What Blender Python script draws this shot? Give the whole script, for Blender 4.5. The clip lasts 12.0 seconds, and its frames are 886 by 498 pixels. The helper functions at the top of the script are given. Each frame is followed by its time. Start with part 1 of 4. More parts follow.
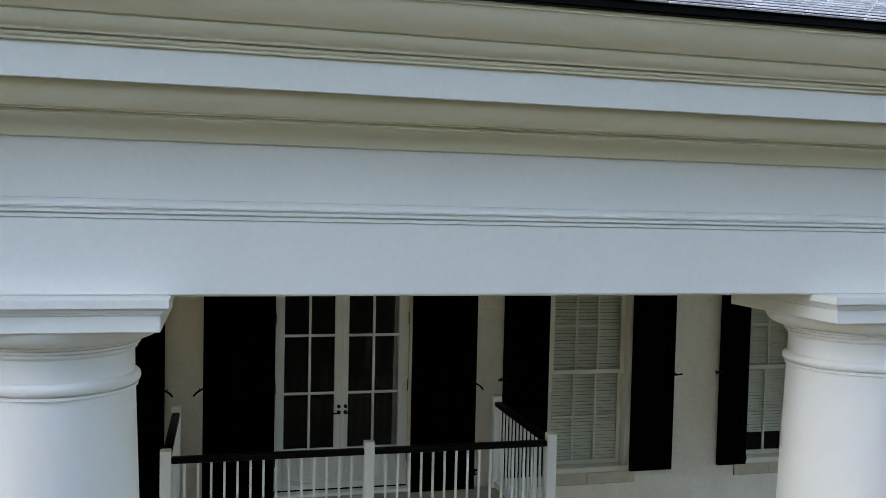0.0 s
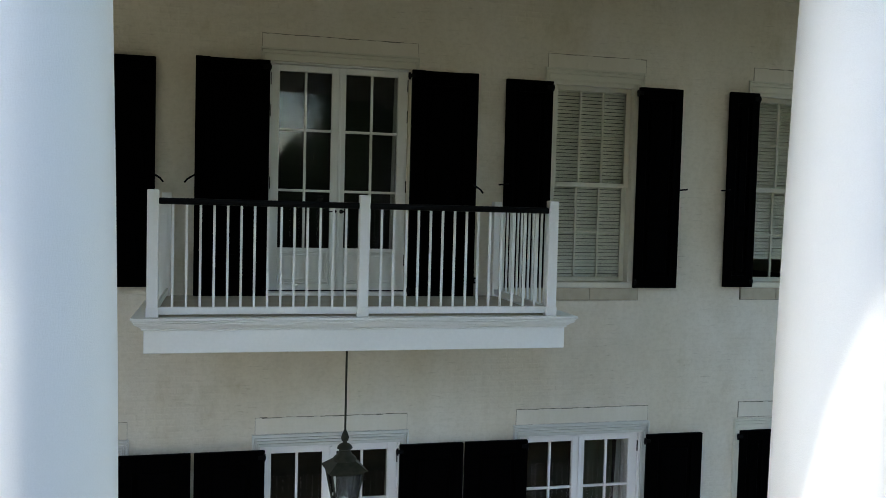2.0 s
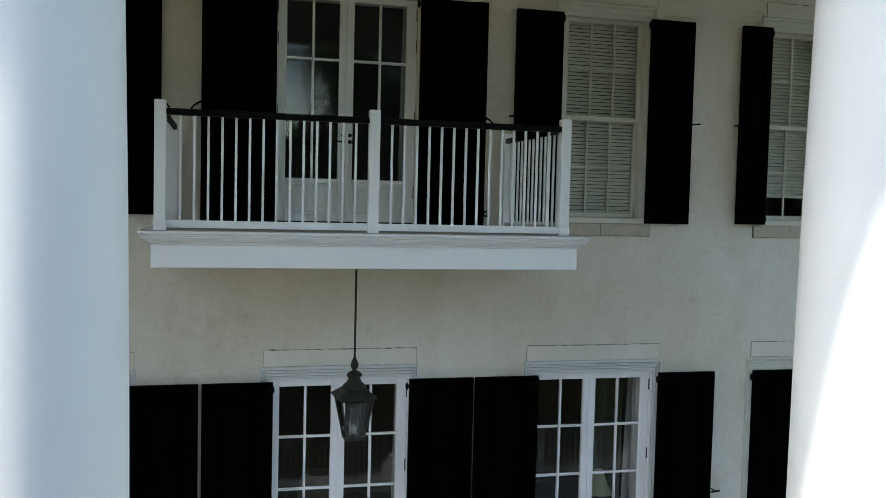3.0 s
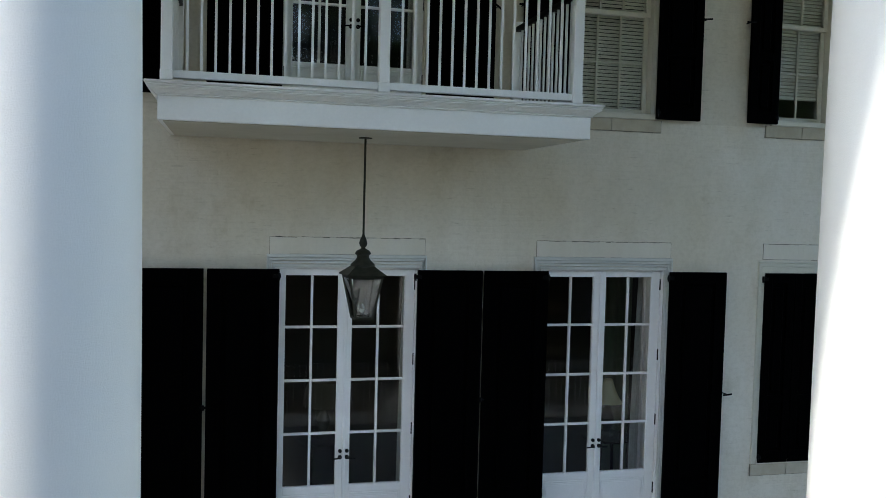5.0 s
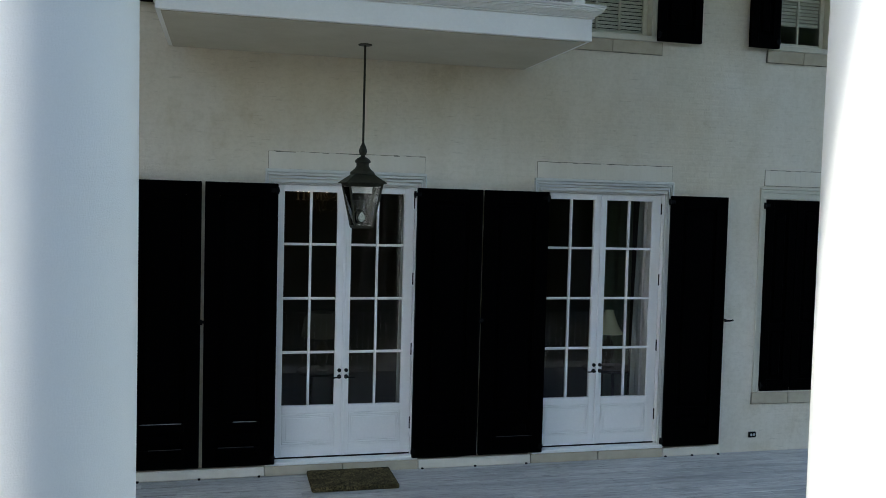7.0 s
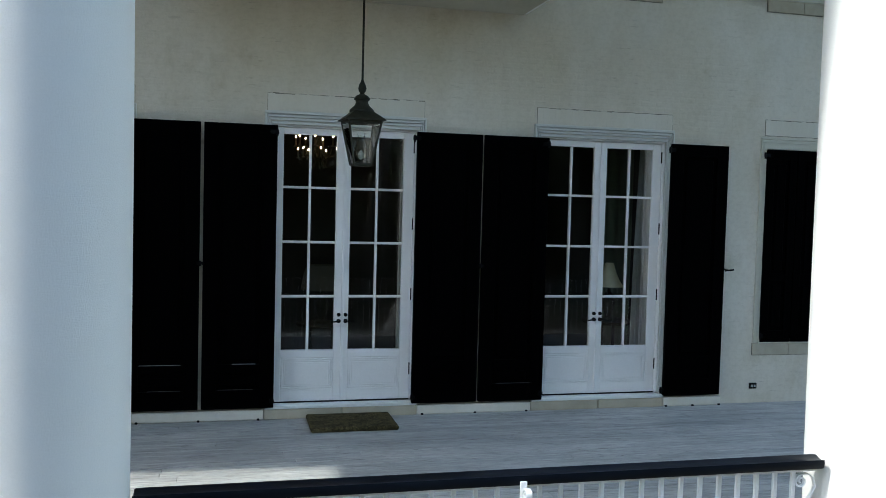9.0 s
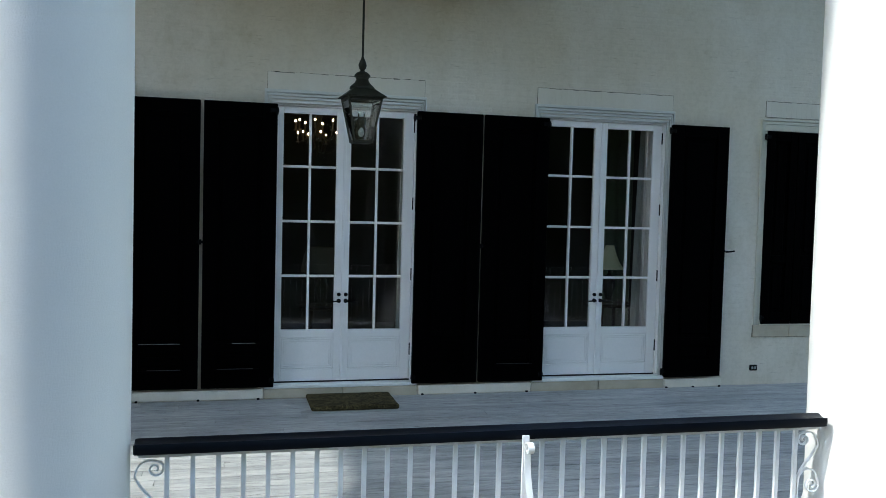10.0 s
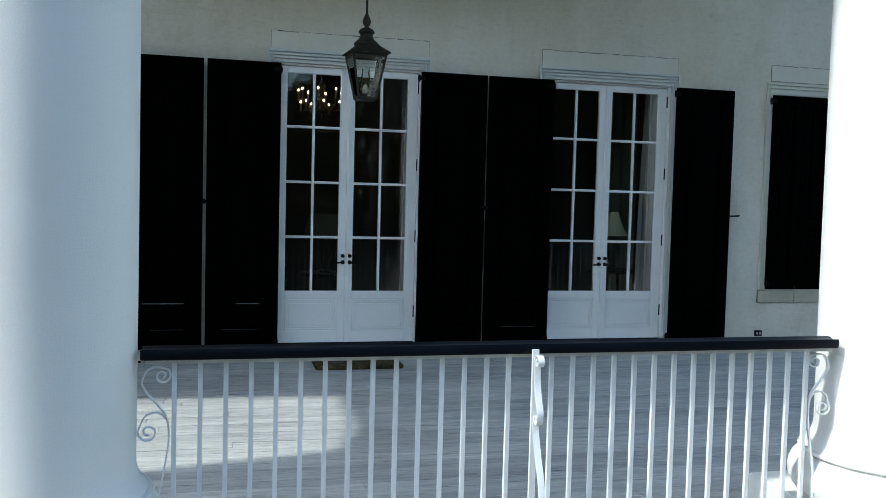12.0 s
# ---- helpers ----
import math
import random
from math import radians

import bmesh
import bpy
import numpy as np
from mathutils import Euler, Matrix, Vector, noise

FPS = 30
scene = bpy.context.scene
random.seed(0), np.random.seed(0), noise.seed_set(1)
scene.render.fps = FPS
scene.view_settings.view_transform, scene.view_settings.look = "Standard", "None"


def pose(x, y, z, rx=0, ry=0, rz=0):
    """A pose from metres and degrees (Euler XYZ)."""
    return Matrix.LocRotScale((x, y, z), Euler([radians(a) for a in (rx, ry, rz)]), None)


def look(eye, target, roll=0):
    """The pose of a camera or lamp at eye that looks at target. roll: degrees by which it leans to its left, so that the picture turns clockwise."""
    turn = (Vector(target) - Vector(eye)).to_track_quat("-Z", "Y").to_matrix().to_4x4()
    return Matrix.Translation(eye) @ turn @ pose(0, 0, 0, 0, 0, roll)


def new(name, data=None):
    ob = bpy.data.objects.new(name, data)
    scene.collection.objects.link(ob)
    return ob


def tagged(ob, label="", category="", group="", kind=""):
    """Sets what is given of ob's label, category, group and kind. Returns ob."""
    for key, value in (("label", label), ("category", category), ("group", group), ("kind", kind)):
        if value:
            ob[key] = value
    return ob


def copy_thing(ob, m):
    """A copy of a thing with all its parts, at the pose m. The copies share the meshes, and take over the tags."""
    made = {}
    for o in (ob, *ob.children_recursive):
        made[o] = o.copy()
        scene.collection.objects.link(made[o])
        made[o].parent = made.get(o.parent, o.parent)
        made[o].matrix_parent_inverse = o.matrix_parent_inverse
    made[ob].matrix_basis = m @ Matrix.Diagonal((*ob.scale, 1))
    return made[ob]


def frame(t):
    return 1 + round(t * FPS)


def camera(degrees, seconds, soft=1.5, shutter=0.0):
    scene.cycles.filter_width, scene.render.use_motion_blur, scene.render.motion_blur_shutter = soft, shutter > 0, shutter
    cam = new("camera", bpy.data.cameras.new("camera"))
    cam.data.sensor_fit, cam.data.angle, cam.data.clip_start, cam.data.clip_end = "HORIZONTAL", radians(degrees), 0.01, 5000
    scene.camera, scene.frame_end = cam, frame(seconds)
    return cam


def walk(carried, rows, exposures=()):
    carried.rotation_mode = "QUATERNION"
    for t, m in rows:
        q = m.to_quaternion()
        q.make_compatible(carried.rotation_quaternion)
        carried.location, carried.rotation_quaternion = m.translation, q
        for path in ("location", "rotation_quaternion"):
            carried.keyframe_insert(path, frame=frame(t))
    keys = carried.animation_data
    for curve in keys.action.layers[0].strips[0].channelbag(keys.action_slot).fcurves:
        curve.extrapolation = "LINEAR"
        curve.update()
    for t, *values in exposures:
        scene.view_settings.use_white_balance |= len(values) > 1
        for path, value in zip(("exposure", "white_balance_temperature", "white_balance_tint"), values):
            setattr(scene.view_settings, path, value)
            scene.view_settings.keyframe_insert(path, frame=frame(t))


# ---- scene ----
cam = camera(53.9, 12.0, soft=0.42)
PATH = [
    (0, (-0.681, -9.877, 8.196), (-0.084, -7.513, 8.084), 1.3),
    (0.5, (-0.627, -9.849, 7.410), (-0.035, -7.482, 7.335), 1.4),
    (1, (-0.555, -9.830, 6.842), (0.035, -7.464, 6.739), 1.5),
    (1.5, (-0.548, -9.777, 6.354), (0.049, -7.414, 6.242), 1.5),
    (2, (-0.561, -9.727, 5.901), (0.033, -7.363, 5.785), 1.5),
    (2.5, (-0.581, -9.681, 5.514), (0.009, -7.315, 5.394), 1.4),
    (3, (-0.594, -9.628, 5.181), (-0.009, -7.264, 5.051), 1.4),
    (5, (-0.656, -9.522, 3.904), (-0.067, -7.157, 3.782), 1.5),
    (5.5, (-0.648, -9.525, 3.656), (-0.060, -7.159, 3.534), 1.5),
    (6, (-0.626, -9.518, 3.447), (-0.041, -7.153, 3.317), 1.5),
    (6.5, (-0.637, -9.510, 3.193), (-0.048, -7.144, 3.071), 1.5),
    (7, (-0.648, -9.499, 2.991), (-0.054, -7.135, 2.869), 1.5),
    (7.5, (-0.628, -9.516, 2.816), (-0.038, -7.152, 2.695), 1.5),
    (9.5, (-0.622, -9.511, 2.253), (-0.029, -7.147, 2.133), 1.5),
    (10, (-0.628, -9.506, 2.157), (-0.034, -7.143, 2.033), 1.5),
    (10.5, (-0.632, -9.499, 2.058), (-0.039, -7.136, 1.930), 1.5),
    (11, (-0.636, -9.496, 1.964), (-0.043, -7.133, 1.835), 1.5),
    (11.5, (-0.642, -9.484, 1.870), (-0.049, -7.120, 1.738), 1.5),
    (12, (-0.651, -9.483, 1.776), (-0.059, -7.120, 1.640), 1.5),
]
walk(cam, [(t, look(eye, target, roll)) for t, eye, target, roll in PATH], [(0, 2.12, 7200, 9), (0.5, 2.42, 7100, 9), (1, 2.54, 7000, 8), (2, 2.41, 6850, 7), (3, 2.33, 6800, 6), (5, 2.11, 6740, 5), (9.5, 2.05, 6420, 2), (12, 1.98, 6220, 0)])

# ---- light ----
world = bpy.data.worlds.new("sky_world")
scene.world = world
world.use_nodes = True
wn = world.node_tree.nodes
sky = wn.new("ShaderNodeTexSky")
sky.sky_type = "NISHITA"
sky.sun_disc = False
SUN_DIR = Vector((1.0, 0.21, -1.15)).normalized()
sky.sun_elevation = math.asin(-SUN_DIR.z)
sky.sun_rotation = math.atan2(-SUN_DIR.x, -SUN_DIR.y)
sky.air_density, sky.dust_density = 1.0, 1.0
wn["Background"].inputs["Strength"].default_value = 0.15
world.node_tree.links.new(sky.outputs["Color"], wn["Background"].inputs["Color"])
sun = new("sun", bpy.data.lights.new("sun", "SUN"))
sun.data.energy, sun.data.angle, sun.data.color = 1.05, radians(1.0), (1.0, 0.993, 0.985)
sun.matrix_world = look((-30, -8, 40), Vector((-30, -8, 40)) + SUN_DIR)

# ---- materials ----


def material(name, rough=0.5, metal=0.0, spec=0.5):
    """A node material; returns it with its nodes, links and principled node."""
    m = bpy.data.materials.new(name)
    m.use_nodes = True
    n, l = m.node_tree.nodes, m.node_tree.links
    p = n["Principled BSDF"]
    p.inputs["Roughness"].default_value = rough
    p.inputs["Metallic"].default_value = metal
    p.inputs["Specular IOR Level"].default_value = spec
    return m, n, l, p


def noise_node(n, l, scale, detail=4.0, stretch=(1, 1, 1), rough=0.55):
    """Noise on object-space coordinates, stretched."""
    co = n.new("ShaderNodeTexCoord")
    mp = n.new("ShaderNodeMapping")
    mp.inputs["Scale"].default_value = stretch
    no = n.new("ShaderNodeTexNoise")
    no.inputs["Scale"].default_value = scale
    no.inputs["Detail"].default_value = detail
    no.inputs["Roughness"].default_value = rough
    l.new(co.outputs["Object"], mp.inputs["Vector"])
    l.new(mp.outputs["Vector"], no.inputs["Vector"])
    return no


def ramp_node(n, l, fac, stops):
    r = n.new("ShaderNodeValToRGB")
    e = r.color_ramp.elements
    while len(e) < len(stops):
        e.new(0.5)
    for k, (pos, col) in enumerate(stops):
        e[k].position, e[k].color = pos, (*col, 1)
    l.new(fac, r.inputs["Fac"])
    return r


def mixed(n, l, a, b, fac, mode="MIX"):
    m = n.new("ShaderNodeMix")
    m.data_type, m.blend_type = "RGBA", mode
    for key, v in (("A", a), ("B", b)):
        sock = [s for s in m.inputs if s.name == key and s.type == "RGBA"][0]
        if isinstance(v, tuple):
            sock.default_value = (*v, 1)
        else:
            l.new(v, sock)
    f = [s for s in m.inputs if s.name == "Factor" and s.type == "VALUE"][0]
    if isinstance(fac, float):
        f.default_value = fac
    else:
        l.new(fac, f)
    return [s for s in m.outputs if s.type == "RGBA"][0]


def bump_node(n, l, p, height, strength, dist=0.01, after=None):
    b = n.new("ShaderNodeBump")
    b.inputs["Strength"].default_value = strength
    b.inputs["Distance"].default_value = dist
    l.new(height, b.inputs["Height"])
    if after is not None:
        l.new(after.outputs["Normal"], b.inputs["Normal"])
    l.new(b.outputs["Normal"], p.inputs["Normal"])
    return b


def painted(name, col, dirt, rough=0.5, grain=60.0, relief=0.12, blotch=1.6, amount=0.5, stretch=(1, 1, 1), spec=0.4):
    """Paint with soft blotches, fine grain and a little relief."""
    m, n, l, p = material(name, rough, spec=spec)
    big = noise_node(n, l, blotch, 5, stretch)
    fine = noise_node(n, l, grain, 4)
    c1 = ramp_node(n, l, big.outputs["Fac"], [(0.38, dirt), (0.62, col)])
    c2 = mixed(n, l, col, c1.outputs["Color"], amount)
    g = ramp_node(n, l, fine.outputs["Fac"], [(0.3, (0.96, 0.96, 0.96)), (0.7, (1, 1, 1))])
    c3 = mixed(n, l, c2, g.outputs["Color"], 1.0, "MULTIPLY")
    l.new(c3, p.inputs["Base Color"])
    bump_node(n, l, p, fine.outputs["Fac"], relief, 0.006)
    return m


MAT_TRIM = painted("trim_white_paint", (0.79, 0.78, 0.75), (0.73, 0.72, 0.685), 0.45, 40, 0.05, 1.2, 0.3)
# trim yellowed for the eaves: bounced light from the lawn, put into the colour
MAT_EAVES_BOUNCE = painted("eaves_bounce_tint", (0.80, 0.76, 0.62), (0.74, 0.69, 0.53), 0.5, 40, 0.05, 1.0, 0.5, (0.5, 1, 1))
MAT_DOOR = painted("door_white_paint", (0.82, 0.785, 0.75), (0.76, 0.725, 0.68), 0.38, 50, 0.03, 1.6, 0.3)
MAT_COLUMN = painted("column_rough_paint", (0.800, 0.775, 0.740), (0.760, 0.735, 0.70), 0.6, 150, 0.30, 0.9, 0.4, (1, 1, 0.35))
MAT_IRON_WHITE = painted("iron_white_paint", (0.80, 0.80, 0.80), (0.55, 0.53, 0.50), 0.4, 90, 0.1, 14, 0.25)
MAT_STONE = painted("sill_limestone", (0.47, 0.41, 0.31), (0.38, 0.32, 0.23), 0.8, 70, 0.25, 5, 0.7)
MAT_LINTEL = painted("lintel_paint", (0.68, 0.62, 0.52), (0.62, 0.555, 0.44), 0.7, 30, 0.2, 3, 0.6, (1, 1, 0.3))
MAT_CEIL = painted("ceiling_paint", (0.74, 0.70, 0.58), (0.70, 0.65, 0.52), 0.7, 30, 0.1, 0.8, 0.5)
# cream toned down: shade under the balcony is painted into it
MAT_SOFFIT_SHADE = painted("soffit_shade_paint", (0.50, 0.47, 0.38), (0.42, 0.39, 0.30), 0.75, 30, 0.1, 1.5, 0.6)
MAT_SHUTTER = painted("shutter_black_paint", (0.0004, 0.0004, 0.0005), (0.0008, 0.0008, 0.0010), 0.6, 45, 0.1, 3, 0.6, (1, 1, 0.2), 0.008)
# two greys for the highlights painted along the shutter ledges
MAT_LEDGE_GLINT_FAINT = painted("shutter_ledge_glint_faint", (0.03, 0.03, 0.033), (0.01, 0.01, 0.012), 0.6, 60, 0.2, 9, 0.9, (1, 1, 1), 0.1)
MAT_LEDGE_GLINT = painted("shutter_ledge_glint", (0.20, 0.20, 0.20), (0.04, 0.04, 0.045), 0.6, 60, 0.2, 6, 0.9, (1, 1, 1), 0.1)
# door white dulled upstairs: the storey's warm shade is mixed into it
MAT_UPDOOR_SHADE = painted("upper_door_warm_shade", (0.70, 0.69, 0.65), (0.64, 0.63, 0.58), 0.4, 50, 0.03, 1.6, 0.3)
MAT_CASING = painted("casing_cream_paint", (0.62, 0.61, 0.56), (0.54, 0.52, 0.46), 0.55, 40, 0.05, 2.0, 0.4)
MAT_SASH = painted("window_cream_paint", (0.61, 0.575, 0.47), (0.55, 0.51, 0.41), 0.55, 40, 0.05, 2.0, 0.4)
MAT_JOINT = painted("open_mortar_joint", (0.10, 0.09, 0.07), (0.34, 0.31, 0.24), 0.9, 30, 0.2, 7, 0.9)
MAT_RAIL = painted("handrail_dark_paint", (0.0015, 0.003, 0.007), (0.004, 0.007, 0.013), 0.4, 60, 0.12, 9, 0.5, (0.4, 1, 1), 0.16)
MAT_BRONZE = painted("lantern_bronze", (0.019, 0.019, 0.013), (0.038, 0.037, 0.025), 0.5, 120, 0.12, 18, 0.6, spec=0.12)
MAT_BLACK = painted("black_iron", (0.0015, 0.0015, 0.0018), (0.004, 0.004, 0.004), 0.5, 120, 0.1, 20, 0.4, spec=0.08)
MAT_DECK = painted("balcony_deck_paint", (0.44, 0.41, 0.33), (0.34, 0.31, 0.25), 0.7, 40, 0.15, 3, 0.6, (0.3, 1, 1))
# plaster and wood near black: the unlit rooms' shade is put into the colour
MAT_ROOM_SHADE = painted("room_shade_plaster", (0.011, 0.010, 0.009), (0.008, 0.007, 0.006), 0.8, 30, 0.05)
MAT_ROOM_SHADE_WOOD = painted("room_shade_wood", (0.014, 0.009, 0.006), (0.008, 0.005, 0.003), 0.7, 40, 0.05, 4, 0.6, (0.2, 1, 1), 0.1)
MAT_CURTAIN = painted("curtain_linen", (0.46, 0.46, 0.42), (0.36, 0.36, 0.32), 0.9, 160, 0.1, 4, 0.3)
MAT_DRAPE = painted("sage_drape", (0.105, 0.135, 0.085), (0.07, 0.09, 0.055), 0.9, 160, 0.1, 4, 0.4)
MAT_BLIND = painted("blind_slats", (0.88, 0.84, 0.72), (0.84, 0.79, 0.66), 0.6, 60, 0.02, 3, 0.3)
MAT_SHADE = painted("lampshade_cloth", (0.78, 0.72, 0.44), (0.70, 0.64, 0.40), 0.9, 200, 0.05, 3, 0.3)
# olive darkened to carry the room's dimness, on lampshade and candles
MAT_OLIVE_DIMMED = painted("room_dimmed_olive", (0.10, 0.09, 0.06), (0.06, 0.055, 0.04), 0.9, 200, 0.05, 3, 0.3)
MAT_BARK = painted("tree_bark", (0.12, 0.10, 0.08), (0.06, 0.05, 0.04), 0.9, 14, 0.8, 4, 0.8, (1, 1, 0.25))
MAT_OUTLET = painted("outlet_grey", (0.30, 0.31, 0.30), (0.22, 0.22, 0.22), 0.5, 60, 0.02)


def wall_paint():
    m, n, l, p = material("painted_brick", 0.75, spec=0.25)
    big = noise_node(n, l, 0.55, 6, (1, 1, 0.7), 0.6)
    mid = noise_node(n, l, 4.0, 5, (1, 1, 0.45))
    fine = noise_node(n, l, 70, 4)
    c = ramp_node(n, l, big.outputs["Fac"], [(0.36, (0.625, 0.553, 0.435)), (0.62, (0.695, 0.633, 0.535))])
    d = ramp_node(n, l, mid.outputs["Fac"], [(0.30, (0.88, 0.86, 0.82)), (0.56, (1, 1, 1))])
    e = mixed(n, l, c.outputs["Color"], d.outputs["Color"], 0.45, "MULTIPLY")
    spot = noise_node(n, l, 22, 6, (0.8, 1, 1.0), 0.75)
    h = ramp_node(n, l, spot.outputs["Fac"], [(0.34, (0.90, 0.89, 0.87)), (0.56, (1, 1, 1))])
    e = mixed(n, l, e, h.outputs["Color"], 0.8, "MULTIPLY")
    dash = noise_node(n, l, 4.6, 4, (1, 1, 7.5), 0.6)
    here = noise_node(n, l, 1.4, 3, (1, 1, 1), 0.6)
    k = ramp_node(n, l, dash.outputs["Fac"], [(0.33, (0.52, 0.49, 0.44)), (0.40, (1, 1, 1))])
    w = ramp_node(n, l, here.outputs["Fac"], [(0.42, (0, 0, 0)), (0.62, (1, 1, 1))])
    e = mixed(n, l, e, mixed(n, l, (1.0, 1.0, 1.0), k.outputs["Color"], w.outputs["Color"]), 0.4, "MULTIPLY")
    stain = noise_node(n, l, 0.9, 6, (1.2, 1, 0.8), 0.7)
    st = ramp_node(n, l, stain.outputs["Fac"], [(0.30, (0.80, 0.77, 0.69)), (0.44, (1, 1, 1))])
    e = mixed(n, l, e, st.outputs["Color"], 0.8, "MULTIPLY")
    l.new(e, p.inputs["Base Color"])
    b = bump_node(n, l, p, mid.outputs["Fac"], 0.15, 0.01)
    bump_node(n, l, p, fine.outputs["Fac"], 0.4, 0.004, b)
    return m


MAT_WALL = wall_paint()


def plank_paint():
    """Weathered grey porch boards: worn paint in soft patches, fine long scratches, short dark splits."""
    m, n, l, p = material("porch_board_grey", 0.6, spec=0.3)
    info = n.new("ShaderNodeObjectInfo")
    patch = noise_node(n, l, 1.3, 5, (0.55, 1.2, 1), 0.6)
    long = noise_node(n, l, 3.2, 7, (0.42, 5.5, 1), 0.66)
    grain = noise_node(n, l, 22.0, 8, (0.30, 2.2, 1), 0.8)
    crack = noise_node(n, l, 9.0, 8, (0.42, 4.6, 1), 0.74)
    where = noise_node(n, l, 1.7, 4, (0.7, 1.0, 1), 0.6)
    c = ramp_node(n, l, patch.outputs["Fac"], [(0.34, (0.378, 0.372, 0.355)), (0.50, (0.452, 0.446, 0.426)), (0.68, (0.505, 0.499, 0.477))])
    t = ramp_node(n, l, info.outputs["Random"], [(0.0, (0.80, 0.80, 0.81)), (0.35, (0.93, 0.93, 0.93)), (1.0, (1.04, 1.04, 1.03))])
    e = mixed(n, l, c.outputs["Color"], t.outputs["Color"], 1.0, "MULTIPLY")
    k = ramp_node(n, l, long.outputs["Fac"], [(0.30, (0.66, 0.66, 0.66)), (0.45, (0.94, 0.94, 0.94)), (0.58, (1.03, 1.03, 1.03)), (0.70, (1.30, 1.30, 1.29))])
    e = mixed(n, l, e, k.outputs["Color"], 1.0, "MULTIPLY")
    g = ramp_node(n, l, grain.outputs["Fac"], [(0.36, (0.62, 0.62, 0.62)), (0.49, (0.97, 0.97, 0.97)), (0.66, (1.16, 1.16, 1.15))])
    f = mixed(n, l, e, g.outputs["Color"], 0.9, "MULTIPLY")
    d = ramp_node(n, l, crack.outputs["Fac"], [(0.345, (0.16, 0.16, 0.16)), (0.405, (1, 1, 1))])
    w = ramp_node(n, l, where.outputs["Fac"], [(0.36, (0.30, 0.30, 0.30)), (0.62, (1, 1, 1))])
    q = mixed(n, l, (1.0, 1.0, 1.0), d.outputs["Color"], w.outputs["Color"])
    f = mixed(n, l, f, q, 0.9, "MULTIPLY")
    l.new(f, p.inputs["Base Color"])
    bump_node(n, l, p, grain.outputs["Fac"], 0.6, 0.004)
    return m


MAT_PLANK = plank_paint()


def coir():
    m, n, l, p = material("coir_mat", 0.95, spec=0.1)
    a = noise_node(n, l, 48, 7, rough=0.78)
    b = noise_node(n, l, 9, 4)
    c = ramp_node(n, l, a.outputs["Fac"], [(0.38, (0.007, 0.006, 0.003)), (0.62, (0.17, 0.135, 0.062))])
    d = ramp_node(n, l, b.outputs["Fac"], [(0.35, (0.4, 0.4, 0.4)), (0.65, (1, 1, 1))])
    l.new(mixed(n, l, c.outputs["Color"], d.outputs["Color"], 1.0, "MULTIPLY"), p.inputs["Base Color"])
    bump_node(n, l, p, a.outputs["Fac"], 1.0, 0.01)
    return m


MAT_COIR = coir()


def shingle_mat():
    m, n, l, p = material("slate_shingle", 0.6, spec=0.4)
    info = n.new("ShaderNodeObjectInfo")
    c = ramp_node(n, l, info.outputs["Random"], [(0.0, (0.34, 0.35, 0.40)), (0.4, (0.52, 0.53, 0.59)), (1.0, (0.64, 0.65, 0.71))])
    f = noise_node(n, l, 60, 4)
    g = ramp_node(n, l, f.outputs["Fac"], [(0.3, (0.7, 0.7, 0.7)), (0.7, (1, 1, 1))])
    l.new(mixed(n, l, c.outputs["Color"], g.outputs["Color"], 1.0, "MULTIPLY"), p.inputs["Base Color"])
    bump_node(n, l, p, f.outputs["Fac"], 0.4, 0.006)
    return m


MAT_SHINGLE = shingle_mat()


def grass_mat():
    """Lawn kept pale by the house to bounce light up; brown leaf litter beyond, its dark tone also painting the trees'
    shade.
    """
    m, n, l, p = material("lawn_grass", 0.9, spec=0.1)
    a = noise_node(n, l, 0.25, 6)
    b = noise_node(n, l, 14, 5)
    c = ramp_node(n, l, a.outputs["Fac"], [(0.35, (0.115, 0.115, 0.055)), (0.65, (0.18, 0.17, 0.093))])
    litter = noise_node(n, l, 2.4, 9, (1, 0.9, 1), 0.80)
    f = ramp_node(n, l, litter.outputs["Fac"], [(0.40, (0.008, 0.007, 0.004)), (0.50, (0.050, 0.042, 0.024)), (0.62, (0.15, 0.12, 0.07))])
    co, sep, add, edge = (n.new("ShaderNode" + k) for k in ("TexCoord", "SeparateXYZ", "Math", "MapRange"))
    l.new(co.outputs["Object"], sep.inputs[0])
    add.operation = "MULTIPLY_ADD"
    l.new(a.outputs["Fac"], add.inputs[0])
    add.inputs[1].default_value = 6.0
    l.new(sep.outputs["Y"], add.inputs[2])
    edge.inputs["From Min"].default_value, edge.inputs["From Max"].default_value = -4.9, -5.9
    l.new(add.outputs[0], edge.inputs["Value"])
    zone = mixed(n, l, c.outputs["Color"], f.outputs["Color"], edge.outputs["Result"])
    d = ramp_node(n, l, b.outputs["Fac"], [(0.3, (0.55, 0.6, 0.5)), (0.7, (1, 1, 1))])
    l.new(mixed(n, l, zone, d.outputs["Color"], 1.0, "MULTIPLY"), p.inputs["Base Color"])
    bump_node(n, l, p, b.outputs["Fac"], 0.8, 0.05)
    return m


MAT_GRASS = grass_mat()


def leaf_mat():
    m, n, l, p = material("tree_leaves", 0.5, spec=0.3)
    a = noise_node(n, l, 1.2, 3)
    c = ramp_node(n, l, a.outputs["Fac"], [(0.3, (0.035, 0.055, 0.016)), (0.7, (0.075, 0.105, 0.035))])
    l.new(c.outputs["Color"], p.inputs["Base Color"])
    return m


MAT_LEAF = leaf_mat()


